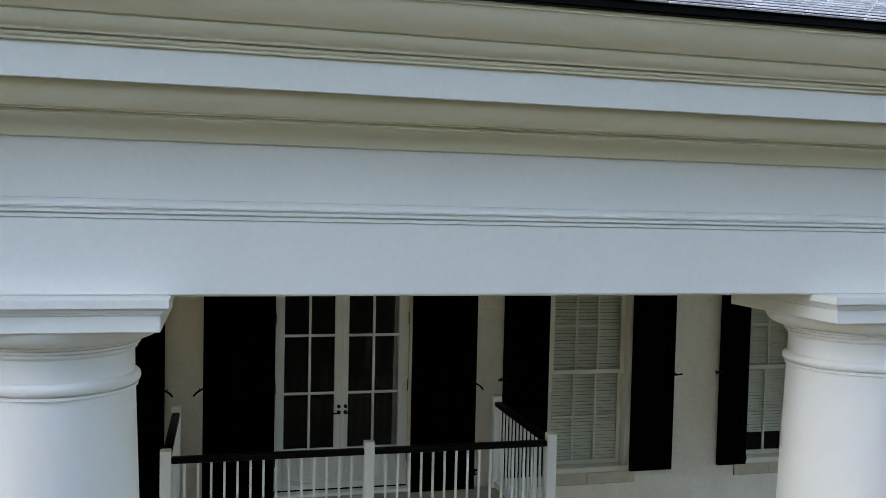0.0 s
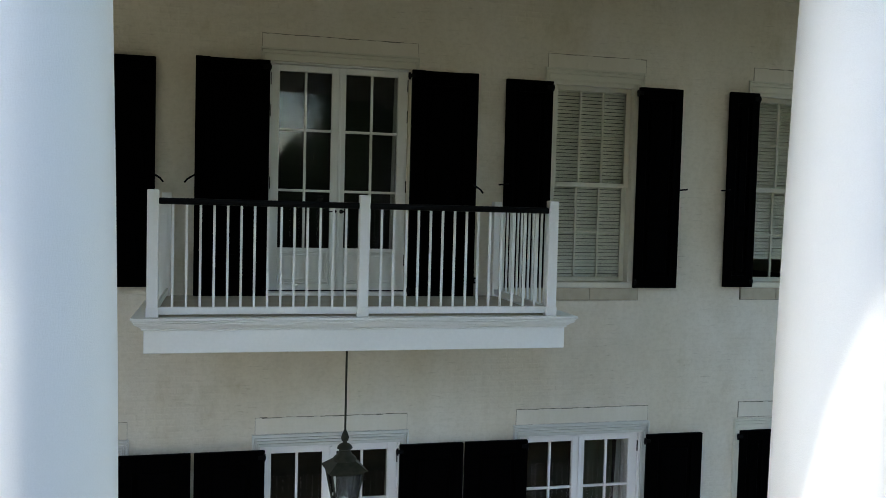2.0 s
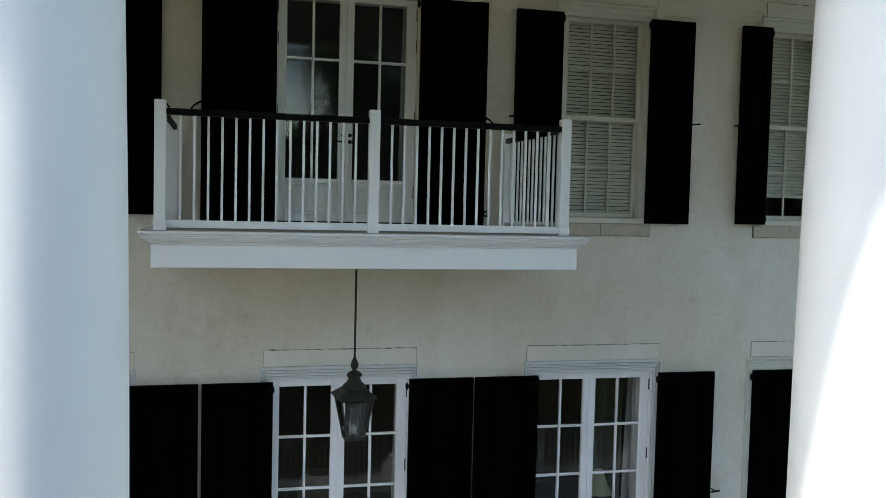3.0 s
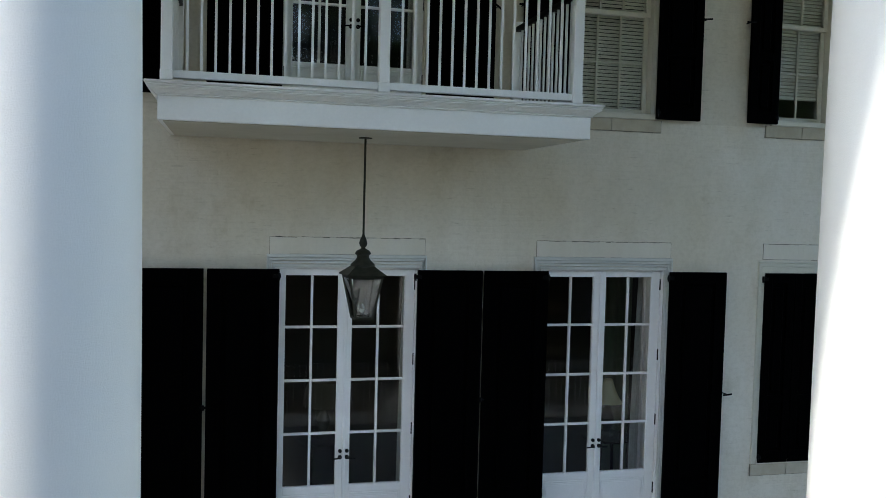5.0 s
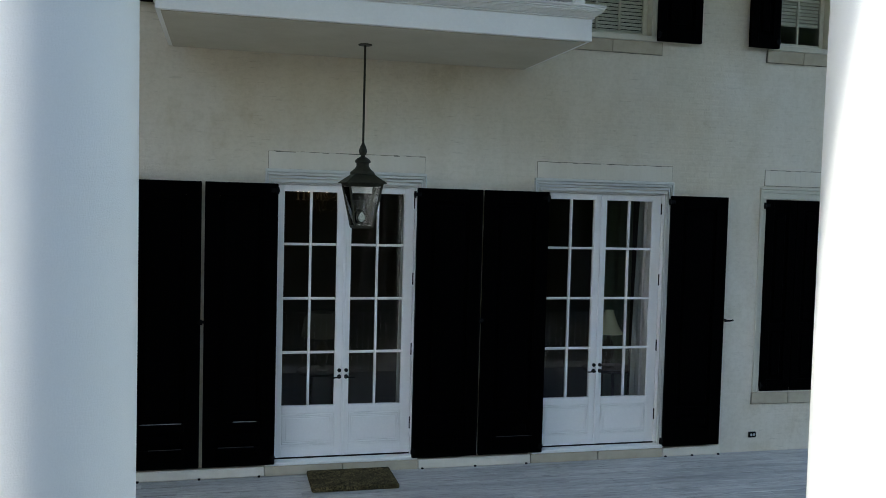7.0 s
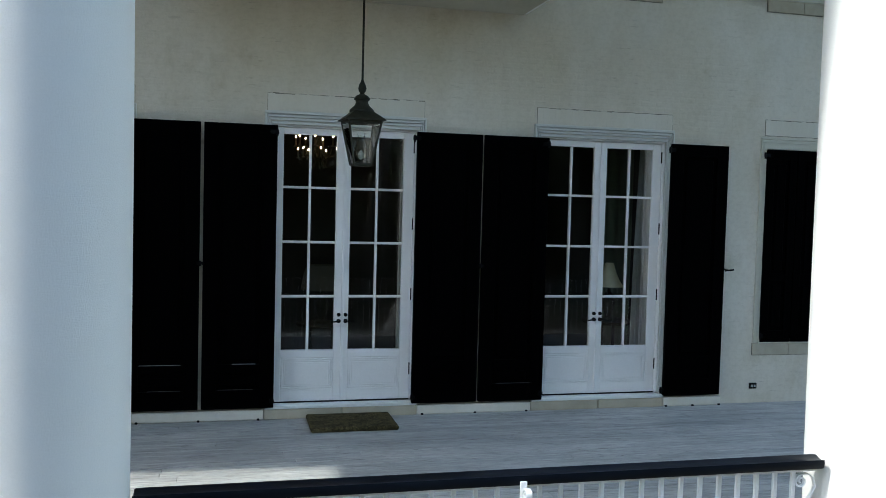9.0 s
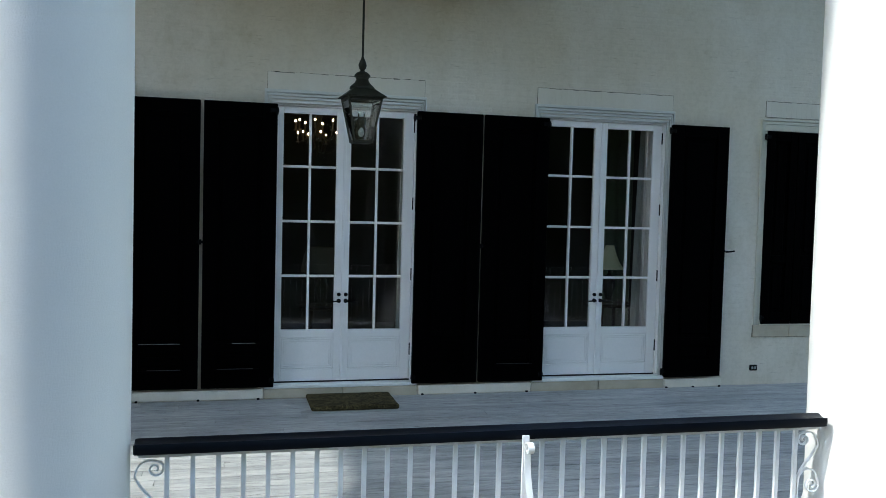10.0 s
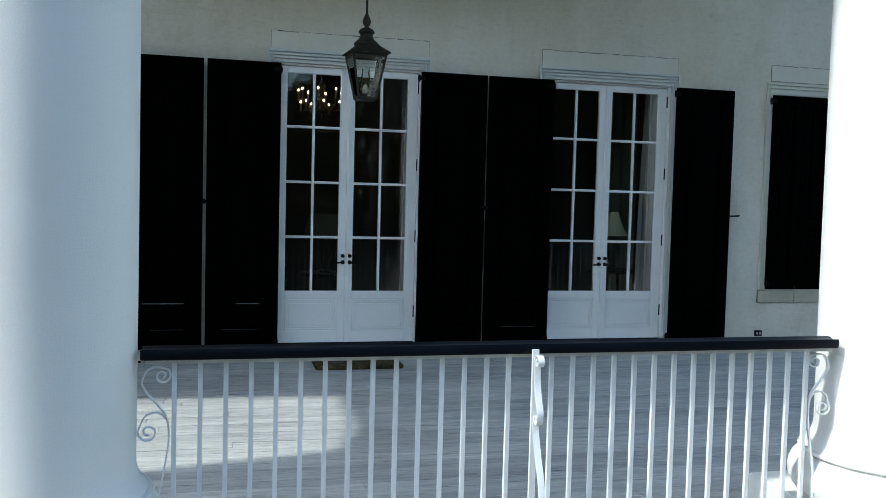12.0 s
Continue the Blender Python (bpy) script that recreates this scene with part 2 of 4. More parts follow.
def glass_mat(name, tint, ior=1.5, wave=0.0, gain=1.0):
    """A thin pane: clear with a real surface gloss."""
    m = bpy.data.materials.new(name)
    m.use_nodes = True
    n, l = m.node_tree.nodes, m.node_tree.links
    n.remove(n["Principled BSDF"])
    tr, gl, mx, fr = (n.new(k) for k in ("ShaderNodeBsdfTransparent", "ShaderNodeBsdfGlossy", "ShaderNodeMixShader", "ShaderNodeFresnel"))
    tr.inputs["Color"].default_value = (*tint, 1)
    gl.inputs["Roughness"].default_value = 0.01
    fr.inputs["IOR"].default_value = ior
    mul = n.new("ShaderNodeMath")
    mul.operation, mul.use_clamp = "MULTIPLY", True
    mul.inputs[1].default_value = gain
    l.new(fr.outputs["Fac"], mul.inputs[0])
    l.new(mul.outputs[0], mx.inputs["Fac"])
    l.new(tr.outputs["BSDF"], mx.inputs[1])
    l.new(gl.outputs["BSDF"], mx.inputs[2])
    l.new(mx.outputs["Shader"], n["Material Output"].inputs["Surface"])
    if wave:
        no = noise_node(n, l, 3.0, 2)
        b = n.new("ShaderNodeBump")
        b.inputs["Strength"].default_value, b.inputs["Distance"].default_value = wave, 0.02
        l.new(no.outputs["Fac"], b.inputs["Height"])
        l.new(b.outputs["Normal"], gl.inputs["Normal"])
    return m


MAT_PANE = glass_mat("window_glass", (0.95, 0.96, 0.955), 1.52, 0.004, 0.55)
MAT_CLEAR = glass_mat("lantern_glass", (0.95, 0.96, 0.95), 1.5)


def glow_mat(name, col, strength):
    m, n, l, p = material(name, 0.4)
    p.inputs["Base Color"].default_value = (*col, 1)
    p.inputs["Emission Color"].default_value = (*col, 1)
    p.inputs["Emission Strength"].default_value = strength
    return m


MAT_BULB = glow_mat("candle_bulb", (1.0, 0.62, 0.32), 9.0)

# ---- mesh helpers ----


def bx(bm, x0, x1, y0, y1, z0, z1, bev=0.0, seg=1):
    """A box between two corners, its edges bevelled."""
    vs = bmesh.ops.create_cube(bm, size=1)["verts"]
    for v in vs:
        v.co = ((x0 + x1) / 2 + v.co.x * (x1 - x0), (y0 + y1) / 2 + v.co.y * (y1 - y0), (z0 + z1) / 2 + v.co.z * (z1 - z0))
    if bev:
        es = {e for v in vs for e in v.link_edges}
        bmesh.ops.bevel(bm, geom=list(es), offset=bev, segments=seg, profile=0.5, affect="EDGES")


def box_mesh(*args, **kw):
    bm = bmesh.new()
    bx(bm, *args, **kw)
    return bm


def lathe(bm, prof, n=48, cx=0.0, cy=0.0, cap=True):
    """A turned form from (radius, height) pairs."""
    rings = [[bm.verts.new((cx + r * math.cos(2 * math.pi * k / n), cy + r * math.sin(2 * math.pi * k / n), z)) for k in range(n)] for r, z in prof]
    for a, b in zip(rings, rings[1:]):
        for k in range(n):
            bm.faces.new((a[k], a[(k + 1) % n], b[(k + 1) % n], b[k]))
    if cap:
        bm.faces.new(rings[0][::-1])
        bm.faces.new(rings[-1])


def prism_x(bm, prof, x0, x1):
    """A (y, z) outline drawn out along x."""
    a = [bm.verts.new((x0, y, z)) for y, z in prof]
    b = [bm.verts.new((x1, y, z)) for y, z in prof]
    for k in range(len(prof)):
        m = (k + 1) % len(prof)
        bm.faces.new((a[k], a[m], b[m], b[k]))
    bm.faces.new(a[::-1])
    bm.faces.new(b)
    bmesh.ops.recalc_face_normals(bm, faces=bm.faces[:])


def ribbon(bm, pts, place, thick, depth):
    """A flat bar bent along 2D points; place(u, v, w) puts it into the world, w across the bar."""
    rings = []
    for k, (u, v) in enumerate(pts):
        a, b = pts[max(k - 1, 0)], pts[min(k + 1, len(pts) - 1)]
        du, dv = b[0] - a[0], b[1] - a[1]
        s = math.hypot(du, dv) or 1.0
        nu, nv = -dv / s * thick / 2, du / s * thick / 2
        rings.append([bm.verts.new(place(u + i * nu, v + i * nv, j * depth / 2)) for i, j in ((1, 1), (1, -1), (-1, -1), (-1, 1))])
    for a, b in zip(rings, rings[1:]):
        for k in range(4):
            bm.faces.new((a[k], a[(k + 1) % 4], b[(k + 1) % 4], b[k]))
    bm.faces.new(rings[0][::-1])
    bm.faces.new(rings[-1])
    bmesh.ops.recalc_face_normals(bm, faces=bm.faces[:])


def rod(bm, p, q, r, n=10):
    """A round bar from p to q."""
    p, q = Vector(p), Vector(q)
    m = Matrix.Translation((p + q) / 2) @ (q - p).to_track_quat("Z", "Y").to_matrix().to_4x4()
    bmesh.ops.create_cone(bm, cap_ends=True, segments=n, radius1=r, radius2=r, depth=(q - p).length, matrix=m)


def part(name, bm, mat, parent=None, label="", smooth=True):
    """Links a bmesh as one mesh object, under a thing or a part where given."""
    me = bpy.data.meshes.new(name)
    bm.to_mesh(me)
    bm.free()
    me.materials.append(mat)
    if smooth:
        me.shade_smooth()
        me.set_sharp_from_angle(angle=radians(32))
    ob = new(name, me)
    if parent is not None:
        ob.parent = parent
    return tagged(ob, label)


def thing(name, at, label, category="", group="", kind=""):
    """An Empty at the base of a thing, to hold its parts."""
    ob = new(name)
    ob.location = at
    ob.empty_display_size = 0.1
    return tagged(ob, label, category, group, kind)


def arc(p, q, bulge, n=8):
    """Points of a bow from p to q; bulge is its height as a part of the chord."""
    (a, b), (c, d) = p, q
    out = []
    for k in range(n + 1):
        t = k / n
        h = 4 * bulge * t * (1 - t)
        out.append((a + (c - a) * t - (d - b) * h, b + (d - b) * t + (c - a) * h))
    return out


# ---- ground and shell ----
FLOOR = 0.015
X_LEFT, X_RIGHT = -5.35, 7.6
bm = bmesh.new()
bx(bm, -900, 900, -900, 900, -1.2, -0.75)
tagged(part("ground", bm, MAT_GRASS), "lawn kept pale for bounce, then brown leaf litter darkened for tree shade", "ground", kind="structure")

# openings of the front wall: x0, x1, z0, z1
OPEN = [
    (-2.61, -1.33, 0.06, 2.62), (-0.12, 1.18, 0.06, 2.62), (2.37, 3.67, 0.06, 2.62), (4.77, 5.49, 0.62, 2.62),
    (-2.43, -1.51, 4.08, 6.12), (-0.12, 1.18, 3.99, 6.12), (2.58, 3.50, 4.08, 6.12), (4.79, 5.49, 4.08, 6.12),
]
WALL_Z0, WALL_Z1 = -0.75, 7.3


def in_open(x, z, grow=0.0):
    return any(a - grow < x < b + grow and c - grow < z < d + grow for a, b, c, d in OPEN)


def wall_with_openings():
    xs = sorted({X_LEFT, X_RIGHT, *[v for o in OPEN for v in o[:2]]})
    zs = sorted({WALL_Z0, WALL_Z1, *[v for o in OPEN for v in o[2:]]})
    bm = bmesh.new()
    for a, b in zip(xs, xs[1:]):
        for c, d in zip(zs, zs[1:]):
            if not in_open((a + b) / 2, (c + d) / 2):
                bx(bm, a, b, 0.006, 0.32, c, d)
    bmesh.ops.remove_doubles(bm, verts=bm.verts[:], dist=0.0005)
    # faces shared by two cells lie inside the wall
    seen = {}
    for f in bm.faces:
        c = f.calc_center_median()
        seen.setdefault((round(c.x, 3), round(c.y, 3), round(c.z, 3)), []).append(f)
    bmesh.ops.delete(bm, geom=[f for fs in seen.values() if len(fs) > 1 for f in fs], context="FACES")
    return bm


wall_front = tagged(part("wall_front", wall_with_openings(), MAT_WALL, smooth=False), "cream painted brick facade in porch shade", "wall", kind="structure")

bm = bmesh.new()
bx(bm, X_LEFT, X_RIGHT, -5.2, 0.0, -0.75, -0.03)
tagged(part("porch_base", bm, MAT_STONE), "raised masonry base under the porch boards", "porch base", kind="structure")
floor = tagged(part("floor", box_mesh(X_LEFT, X_RIGHT, -5.2, 0.0, -0.03, FLOOR - 0.016), MAT_BLACK), "dark bed under grey porch boards", "floor", kind="structure")


def end_sun_blocker():
    """An unseen end wall added to bound the floor's sun patch, corbelled forward below the beam."""
    bm = bmesh.new()
    prism_x(bm, [(0.0, -0.75), (-2.24, -0.75), (-2.24, 4.5), (-2.62, 6.15), (-2.62, 7.05), (0.0, 7.05)], -5.30, -5.05)
    return bm


def pier_sun_blocker():
    """An unseen corner pier added for the sun patch's near edge, with a stepped cap under the beam."""
    bm = bmesh.new()
    prism_x(bm, [(-4.6, -0.75), (-4.00, -0.75), (-4.00, 6.20), (-3.92, 6.25), (-3.72, 6.33), (-3.68, 6.396), (-4.6, 6.396)], -5.30, -5.05)
    return bm


tagged(part("ceiling", box_mesh(X_LEFT, X_RIGHT, -4.5, 0.0, 7.05, 7.12), MAT_CEIL), "cream painted porch ceiling", "ceiling", kind="structure")
# both out of view, added to block the sun around the floor patch
tagged(part("wall_west", end_sun_blocker(), MAT_WALL), "unseen cream end wall added to bound the sun patch", "wall", kind="structure")
tagged(part("wall_west_pier", pier_sun_blocker(), MAT_WALL), "unseen cream corner pier added to bound the sun patch", "wall", kind="structure")
tagged(part("wall_house_west", box_mesh(X_LEFT, X_LEFT + 0.1, 0.32, 6.0, -0.75, 7.3), MAT_WALL), "plain side wall of the house", "wall", kind="structure")
tagged(part("wall_house_east", box_mesh(X_RIGHT - 0.1, X_RIGHT, 0.32, 6.0, -0.75, 7.3), MAT_WALL), "plain side wall of the house", "wall", kind="structure")
tagged(part("wall_house_back", box_mesh(X_LEFT, X_RIGHT, 6.0, 6.2, -0.75, 7.3), MAT_WALL), "plain back wall of the house", "wall", kind="structure")

# entablature over the columns
ent = thing("entablature", (0, 0, 0), "white painted classical beam and cornice over columns", "entablature", kind="structure")
XE0, XE1 = -5.28, 7.2
part("architrave", box_mesh(XE0, XE1, -4.932, -4.50, 6.396, 6.662, bev=0.004), MAT_TRIM, ent)
bm = bmesh.new()
prism_x(bm, [(-4.50, 6.662), (-4.938, 6.662), (-4.938, 6.675), (-4.932, 6.676), (-4.932, 6.679), (-4.947, 6.680), (-4.947, 6.692), (-4.944, 6.693), (-4.944, 6.696), (-4.953, 6.697), *arc((-4.954, 6.703), (-4.9475, 6.722), -0.15, 5), (-4.9475, 6.726), (-4.50, 6.726)], XE0 - 0.05, XE1 + 0.05)
part("taenia_moulding", bm, MAT_TRIM, ent)
part("soffit_board", box_mesh(XE0 + 0.63, XE1, -4.922, -4.505, 6.391, 6.3958), MAT_CEIL, ent, "cream soffit board")
part("soffit_moulding", box_mesh(XE0 + 0.63, XE1, -4.610, -4.505, 6.379, 6.391, bev=0.003), MAT_CEIL, ent, "cream soffit moulding")
part("frieze", box_mesh(XE0, XE1, -4.945, -4.50, 6.726, 7.06, bev=0.003), MAT_TRIM, ent)
bm = bmesh.new()
prism_x(bm, [(-4.7, 6.922), (-4.930, 6.922), (-4.930, 6.929), (-4.955, 6.929), *arc((-4.960, 6.932), (-5.080, 6.996), -0.22, 8), (-5.080, 7.002), (-5.072, 7.003), (-5.072, 7.009), (-5.102, 7.010), (-5.102, 7.015), *arc((-5.106, 7.016), (-5.205, 7.080), 0.14, 8), (-5.205, 7.090), (-4.7, 7.090)], XE0 - 0.25, XE1 + 0.25)
part("bed_moulding", bm, MAT_EAVES_BOUNCE, ent, "bed moulding with the lawn's yellow bounce in its colour")
bm = bmesh.new()
prism_x(bm, [(-4.7, 7.0905), (-5.210, 7.0905), (-5.210, 7.102), (-5.240, 7.102), (-5.240, 7.085), (-5.248, 7.085), (-5.250, 7.087), (-5.250, 7.186), (-4.7, 7.186)], XE0 - 0.30, XE1 + 0.30)
part("cornice_fascia", bm, MAT_TRIM, ent)
bm = bmesh.new()
prism_x(bm, [(-4.7, 7.1865), (-5.246, 7.1865), (-5.246, 7.192), (-5.262, 7.195), *arc((-5.262, 7.203), (-5.276, 7.214), 0.2, 4), (-5.262, 7.215), (-5.262, 7.220), (-5.284, 7.221), (-5.286, 7.229), *arc((-5.288, 7.230), (-5.335, 7.266), 0.12, 6), (-5.325, 7.267), (-5.325, 7.273), (-5.342, 7.275), *arc((-5.344, 7.277), (-5.432, 7.360), 0.10, 7), (-5.440, 7.360), (-5.440, 7.379), (-4.7, 7.379)], XE0 - 0.5, XE1 + 0.5)
part("crown_moulding", bm, MAT_EAVES_BOUNCE, ent, "crown moulding with the lawn's yellow bounce in its colour")
part("end_beam", box_mesh(XE0, XE0 + 0.62, -4.50, 0.0, 6.396, 7.05), MAT_TRIM, ent)

ROOF_Y, ROOF_Z, PITCH = -5.462, 7.393, radians(19)
roof = thing("roof", (0, ROOF_Y, ROOF_Z), "dark slate shingle roof above the porch", "roof", kind="structure")
bm = bmesh.new()
L = 6.5
prism_x(bm, [(0, -0.018), (L * math.cos(PITCH), L * math.sin(PITCH) - 0.018), (L * math.cos(PITCH), 0.1 - 0.018), (0.1, -0.024)], XE0 - 0.62, XE1 + 0.62)
part("deck", bm, MAT_BLACK, roof)
part("drip_edge", box_mesh(XE0 - 0.62, XE1 + 0.62, 0.0, 0.05, -0.012, 0.008), MAT_BLACK, roof, "black metal drip edge")


# columns
def column():
    col = thing("column", (0, 0, 0), "round white painted porch column with square capital", "column", "porch columns", "structure")
    R = [(0.322, 0.53), (0.326, 1.2), (0.328, 2.0), (0.327, 2.8), (0.323, 3.5), (0.316, 4.2), (0.304, 4.9), (0.290, 5.5), (0.272, 6.03)]
    bm = bmesh.new()
    lathe(bm, [(0.362, 0.442), (0.348, 0.455), (0.336, 0.475), (0.326, 0.505), *R], 72)
    part("shaft", bm, MAT_COLUMN, col)
    bm = bmesh.new()
    lathe(bm, [(0.272, 6.03), (0.281, 6.034), (0.281, 6.044), (0.272, 6.046), (0.272, 6.050), *[(0.277 + 0.014 * math.sin(a * math.pi / 8), 6.068 - 0.020 * math.cos(a * math.pi / 8)) for a in range(9)], (0.270, 6.09), (0.268, 6.17)], 72)
    part("necking", bm, MAT_COLUMN, col)
    bm = bmesh.new()
    lathe(bm, [(0.268, 6.17), (0.279, 6.180), (0.279, 6.189), (0.272, 6.191), (0.272, 6.194), (0.288, 6.195), (0.288, 6.203), (0.280, 6.205), (0.280, 6.208), (0.297, 6.209), (0.297, 6.217), (0.290, 6.219), (0.290, 6.222), *[(0.302 + 0.072 * math.sin(a * math.pi / 16), 6.278 - 0.058 * math.cos(a * math.pi / 16)) for a in range(9)], (0.374, 6.282)], 72)
    part("echinus", bm, MAT_COLUMN, col)
    part("abacus", box_mesh(-0.385, 0.385, -0.385, 0.385, 6.281, 6.340, bev=0.003), MAT_TRIM, col)
    bm = bmesh.new()
    for h, a, b in ((0.390, 6.340, 6.350), (0.398, 6.350, 6.359), (0.404, 6.359, 6.364), (0.414, 6.364, 6.3955)):
        bx(bm, -h, h, -h, h, a, b, bev=0.002)
    part("abacus_moulding", bm, MAT_TRIM, col)
    bm = bmesh.new()
    lathe(bm, [(0.39, 0.225), *[(0.345 + 0.078 * math.sin(a * math.pi / 10), 0.318 - 0.092 * math.cos(a * math.pi / 10)) for a in range(1, 10)], (0.372, 0.405), (0.362, 0.408), (0.362, 0.414), (0.380, 0.416), (0.384, 0.424), (0.380, 0.433), (0.364, 0.435), (0.362, 0.442)], 72)
    part("base_torus", bm, MAT_COLUMN, col)
    part("plinth", box_mesh(-0.42, 0.42, -0.42, 0.42, FLOOR, 0.225, bev=0.006), MAT_TRIM, col)
    return col


COL_Y = -4.655
first = column()
first.location = (-1.145, COL_Y, 0)
for x in (-4.95, 2.272, 6.25):
    copy_thing(first, Matrix.Translation((x, COL_Y, 0)))


# ---- facade fittings ----
FINE = ((0.026, 0.0), (0.007, 0.034), (0.020, 0.008), (0.007, 0.036), (0.021, 0.014), (0.007, 0.040), (0.027, 0.020))
PLAIN = ((0.018, 0.0), (0.005, 0.030), (0.030, 0.006), (0.004, 0.020), (0.058, 0.010))


def casing(parent, x0, x1, z0, z1, mat, y=-0.030):
    """Stepped brick moulding round the head and both sides of an opening."""
    bm = bmesh.new()
    o = 0.115
    for w, d in (FINE if mat is MAT_CASING else PLAIN):
        i = o - w
        yy = y + d
        e = 0.003 if w > 0.01 else 0.0
        side = 0.62 * o, 0.62 * i
        bx(bm, x0 - side[0], x0 - side[1], yy, 0.1, z0, z1 + i, bev=e)
        bx(bm, x1 + side[1], x1 + side[0], yy, 0.1, z0, z1 + i, bev=e)
        bx(bm, x0 - side[0], x1 + side[0], yy, 0.1, z1 + i, z1 + o, bev=e)
        o = i
    return part("casing", bm, mat, parent)


def lintel(x0, x1, z0, z1):
    """A flat course of upright bricks under the paint, with a ragged open joint round it."""
    t = thing("lintel", ((x0 + x1) / 2, 0, z0), "cream painted flat lintel of upright bricks over an opening", "lintel", "lintels", "structure")
    w, h = (x1 - x0) / 2, z1 - z0
    rnd = random.Random(int(1000 * x0 + 100 * z0))
    count = round(2 * w / 0.0575)
    step = 2 * w / count
    for k in range(count):
        a = -w + k * step
        lo, hi = rnd.uniform(0.0, 0.003), h + rnd.uniform(-0.005, 0.003)
        part("brick", box_mesh(a, a + step, -rnd.uniform(0.0036, 0.0042), 0.005, lo, hi, bev=0.0006), MAT_LINTEL, t, smooth=False)
    bm = bmesh.new()
    x = -w - 0.003
    while x < w:
        step = rnd.uniform(0.02, 0.09)
        bx(bm, x, min(x + step, w + 0.003), -0.0016, 0.004, h - 0.006, h + rnd.uniform(0.0035, 0.0075))
        bx(bm, x, min(x + step, w + 0.003), -0.0016, 0.004, -rnd.uniform(0.001, 0.005), 0.002)
        x += step
    for a, b in ((-w - 0.0035, -w), (w, w + 0.0035)):
        bx(bm, a, b, -0.0015, 0.0042, 0, h)
    part("joint", bm, MAT_JOINT, t, "dark ragged open joint")


def french_door(name, cx, z0, z1, glass_rows, panel, label, paint=MAT_DOOR, lean=(0.0, 0.0)):
    """A pair of glazed leaves in a frame; glass_rows are the heights of the glass and its bars."""
    d = thing(name, (cx, 0, 0), label, "french door", kind="structure")
    W = 0.63
    bm = bmesh.new()
    bx(bm, -W - 0.02, -W, 0.02, 0.16, z0, z1 + 0.02, bev=0.003)
    bx(bm, W, W + 0.02, 0.02, 0.16, z0, z1 + 0.02, bev=0.003)
    bx(bm, -W, W, 0.02, 0.16, z1 + 0.003, z1 + 0.02, bev=0.003)
    part("frame", bm, paint, d)
    casing(d, -W - 0.02, W + 0.02, z0 - 0.04, z1 + 0.02, MAT_CASING if paint is MAT_DOOR else MAT_SASH)
    part("sill", box_mesh(-W - 0.06, W + 0.06, -0.05, 0.16, z0 - 0.045, z0 - 0.012, bev=0.006), MAT_TRIM, d)
    # black strip that paints the shade in the gap below the leaves
    part("weatherstrip", box_mesh(-W, W, 0.046, 0.09, z0 - 0.012, z0 - 0.001), MAT_BLACK, d)
    bm = bmesh.new()
    for k in (-1, 1):
        for a, ya, yb in ((0.585, 0.110, 0.200), (0.600, 0.205, 0.290), (0.588, 0.294, 0.325)):
            bx(bm, min(k * a, k * 0.66), max(k * a, k * 0.66), ya, yb, z0 - 0.03, z1 + 0.01, bev=0.003)
    bx(bm, -0.58, 0.58, 0.110, 0.322, z1 - 0.02, z1 + 0.02, bev=0.003)
    part("jamb_liner", bm, paint, d)
    g0, g1 = glass_rows[-1], glass_rows[0]
    for side, (a, b, ga, gb) in enumerate(((-W + 0.003, -0.002, -0.548, -0.078), (0.002, W - 0.003, 0.052, 0.534))):
        bm = bmesh.new()
        ya, yb = 0.05, 0.094
        bx(bm, a, ga, ya, yb, z0, z1, bev=0.003)
        bx(bm, gb, b, ya, yb, z0, z1, bev=0.003)
        bx(bm, ga, gb, ya, yb, g1, z1, bev=0.003)
        bx(bm, ga, gb, ya, yb, panel[1] + 0.03, g0, bev=0.003)
        bx(bm, ga, gb, ya, yb, z0, panel[0] - 0.02, bev=0.003)
        leaf = part("leaf", bm, paint, d)
        bm = bmesh.new()
        m = (ga + gb) / 2
        bx(bm, m - 0.011, m + 0.011, ya + 0.006, yb - 0.006, g0, g1, bev=0.004)
        for z in glass_rows[1:-1]:
            bx(bm, ga, m - 0.011, ya + 0.006, yb - 0.006, z - 0.011, z + 0.011, bev=0.004)
            bx(bm, m + 0.011, gb, ya + 0.006, yb - 0.006, z - 0.011, z + 0.011, bev=0.004)
        part("glazing_bars", bm, paint, leaf)
        for za, zb in zip(glass_rows[1:], glass_rows):
            for xa, xb in ((ga, m), (m, gb)):
                o = part("pane", box_mesh(xa + 0.002 - (xa + xb) / 2, (xb - xa) / 2 - 0.002, -0.002, 0.002, -(zb - za) / 2 + 0.002, (zb - za) / 2 - 0.002), MAT_PANE, leaf)
                o.location = ((xa + xb) / 2, 0.072, (za + zb) / 2)
                o.rotation_euler = (radians(lean[side] + SET.uniform(-0.06, 0.06)), 0, radians(SET.uniform(-0.10, 0.10)))
                o.visible_shadow = False
        bm = bmesh.new()
        pa, pb = panel[0] - 0.02, panel[1] + 0.03
        bx(bm, ga, gb, ya + 0.009, yb - 0.006, pa, pb)
        i, t = 0.007, 0.020
        bx(bm, ga + i, gb - i, ya + 0.001, ya + 0.024, pb - t, pb - i, bev=0.002)
        bx(bm, ga + i, gb - i, ya + 0.001, ya + 0.024, pa + i, pa + t, bev=0.002)
        bx(bm, ga + i, ga + t, ya + 0.001, ya + 0.024, pa + t, pb - t, bev=0.002)
        bx(bm, gb - t, gb - i, ya + 0.001, ya + 0.024, pa + t, pb - t, bev=0.002)
        u, v = t + 0.006, t + 0.017
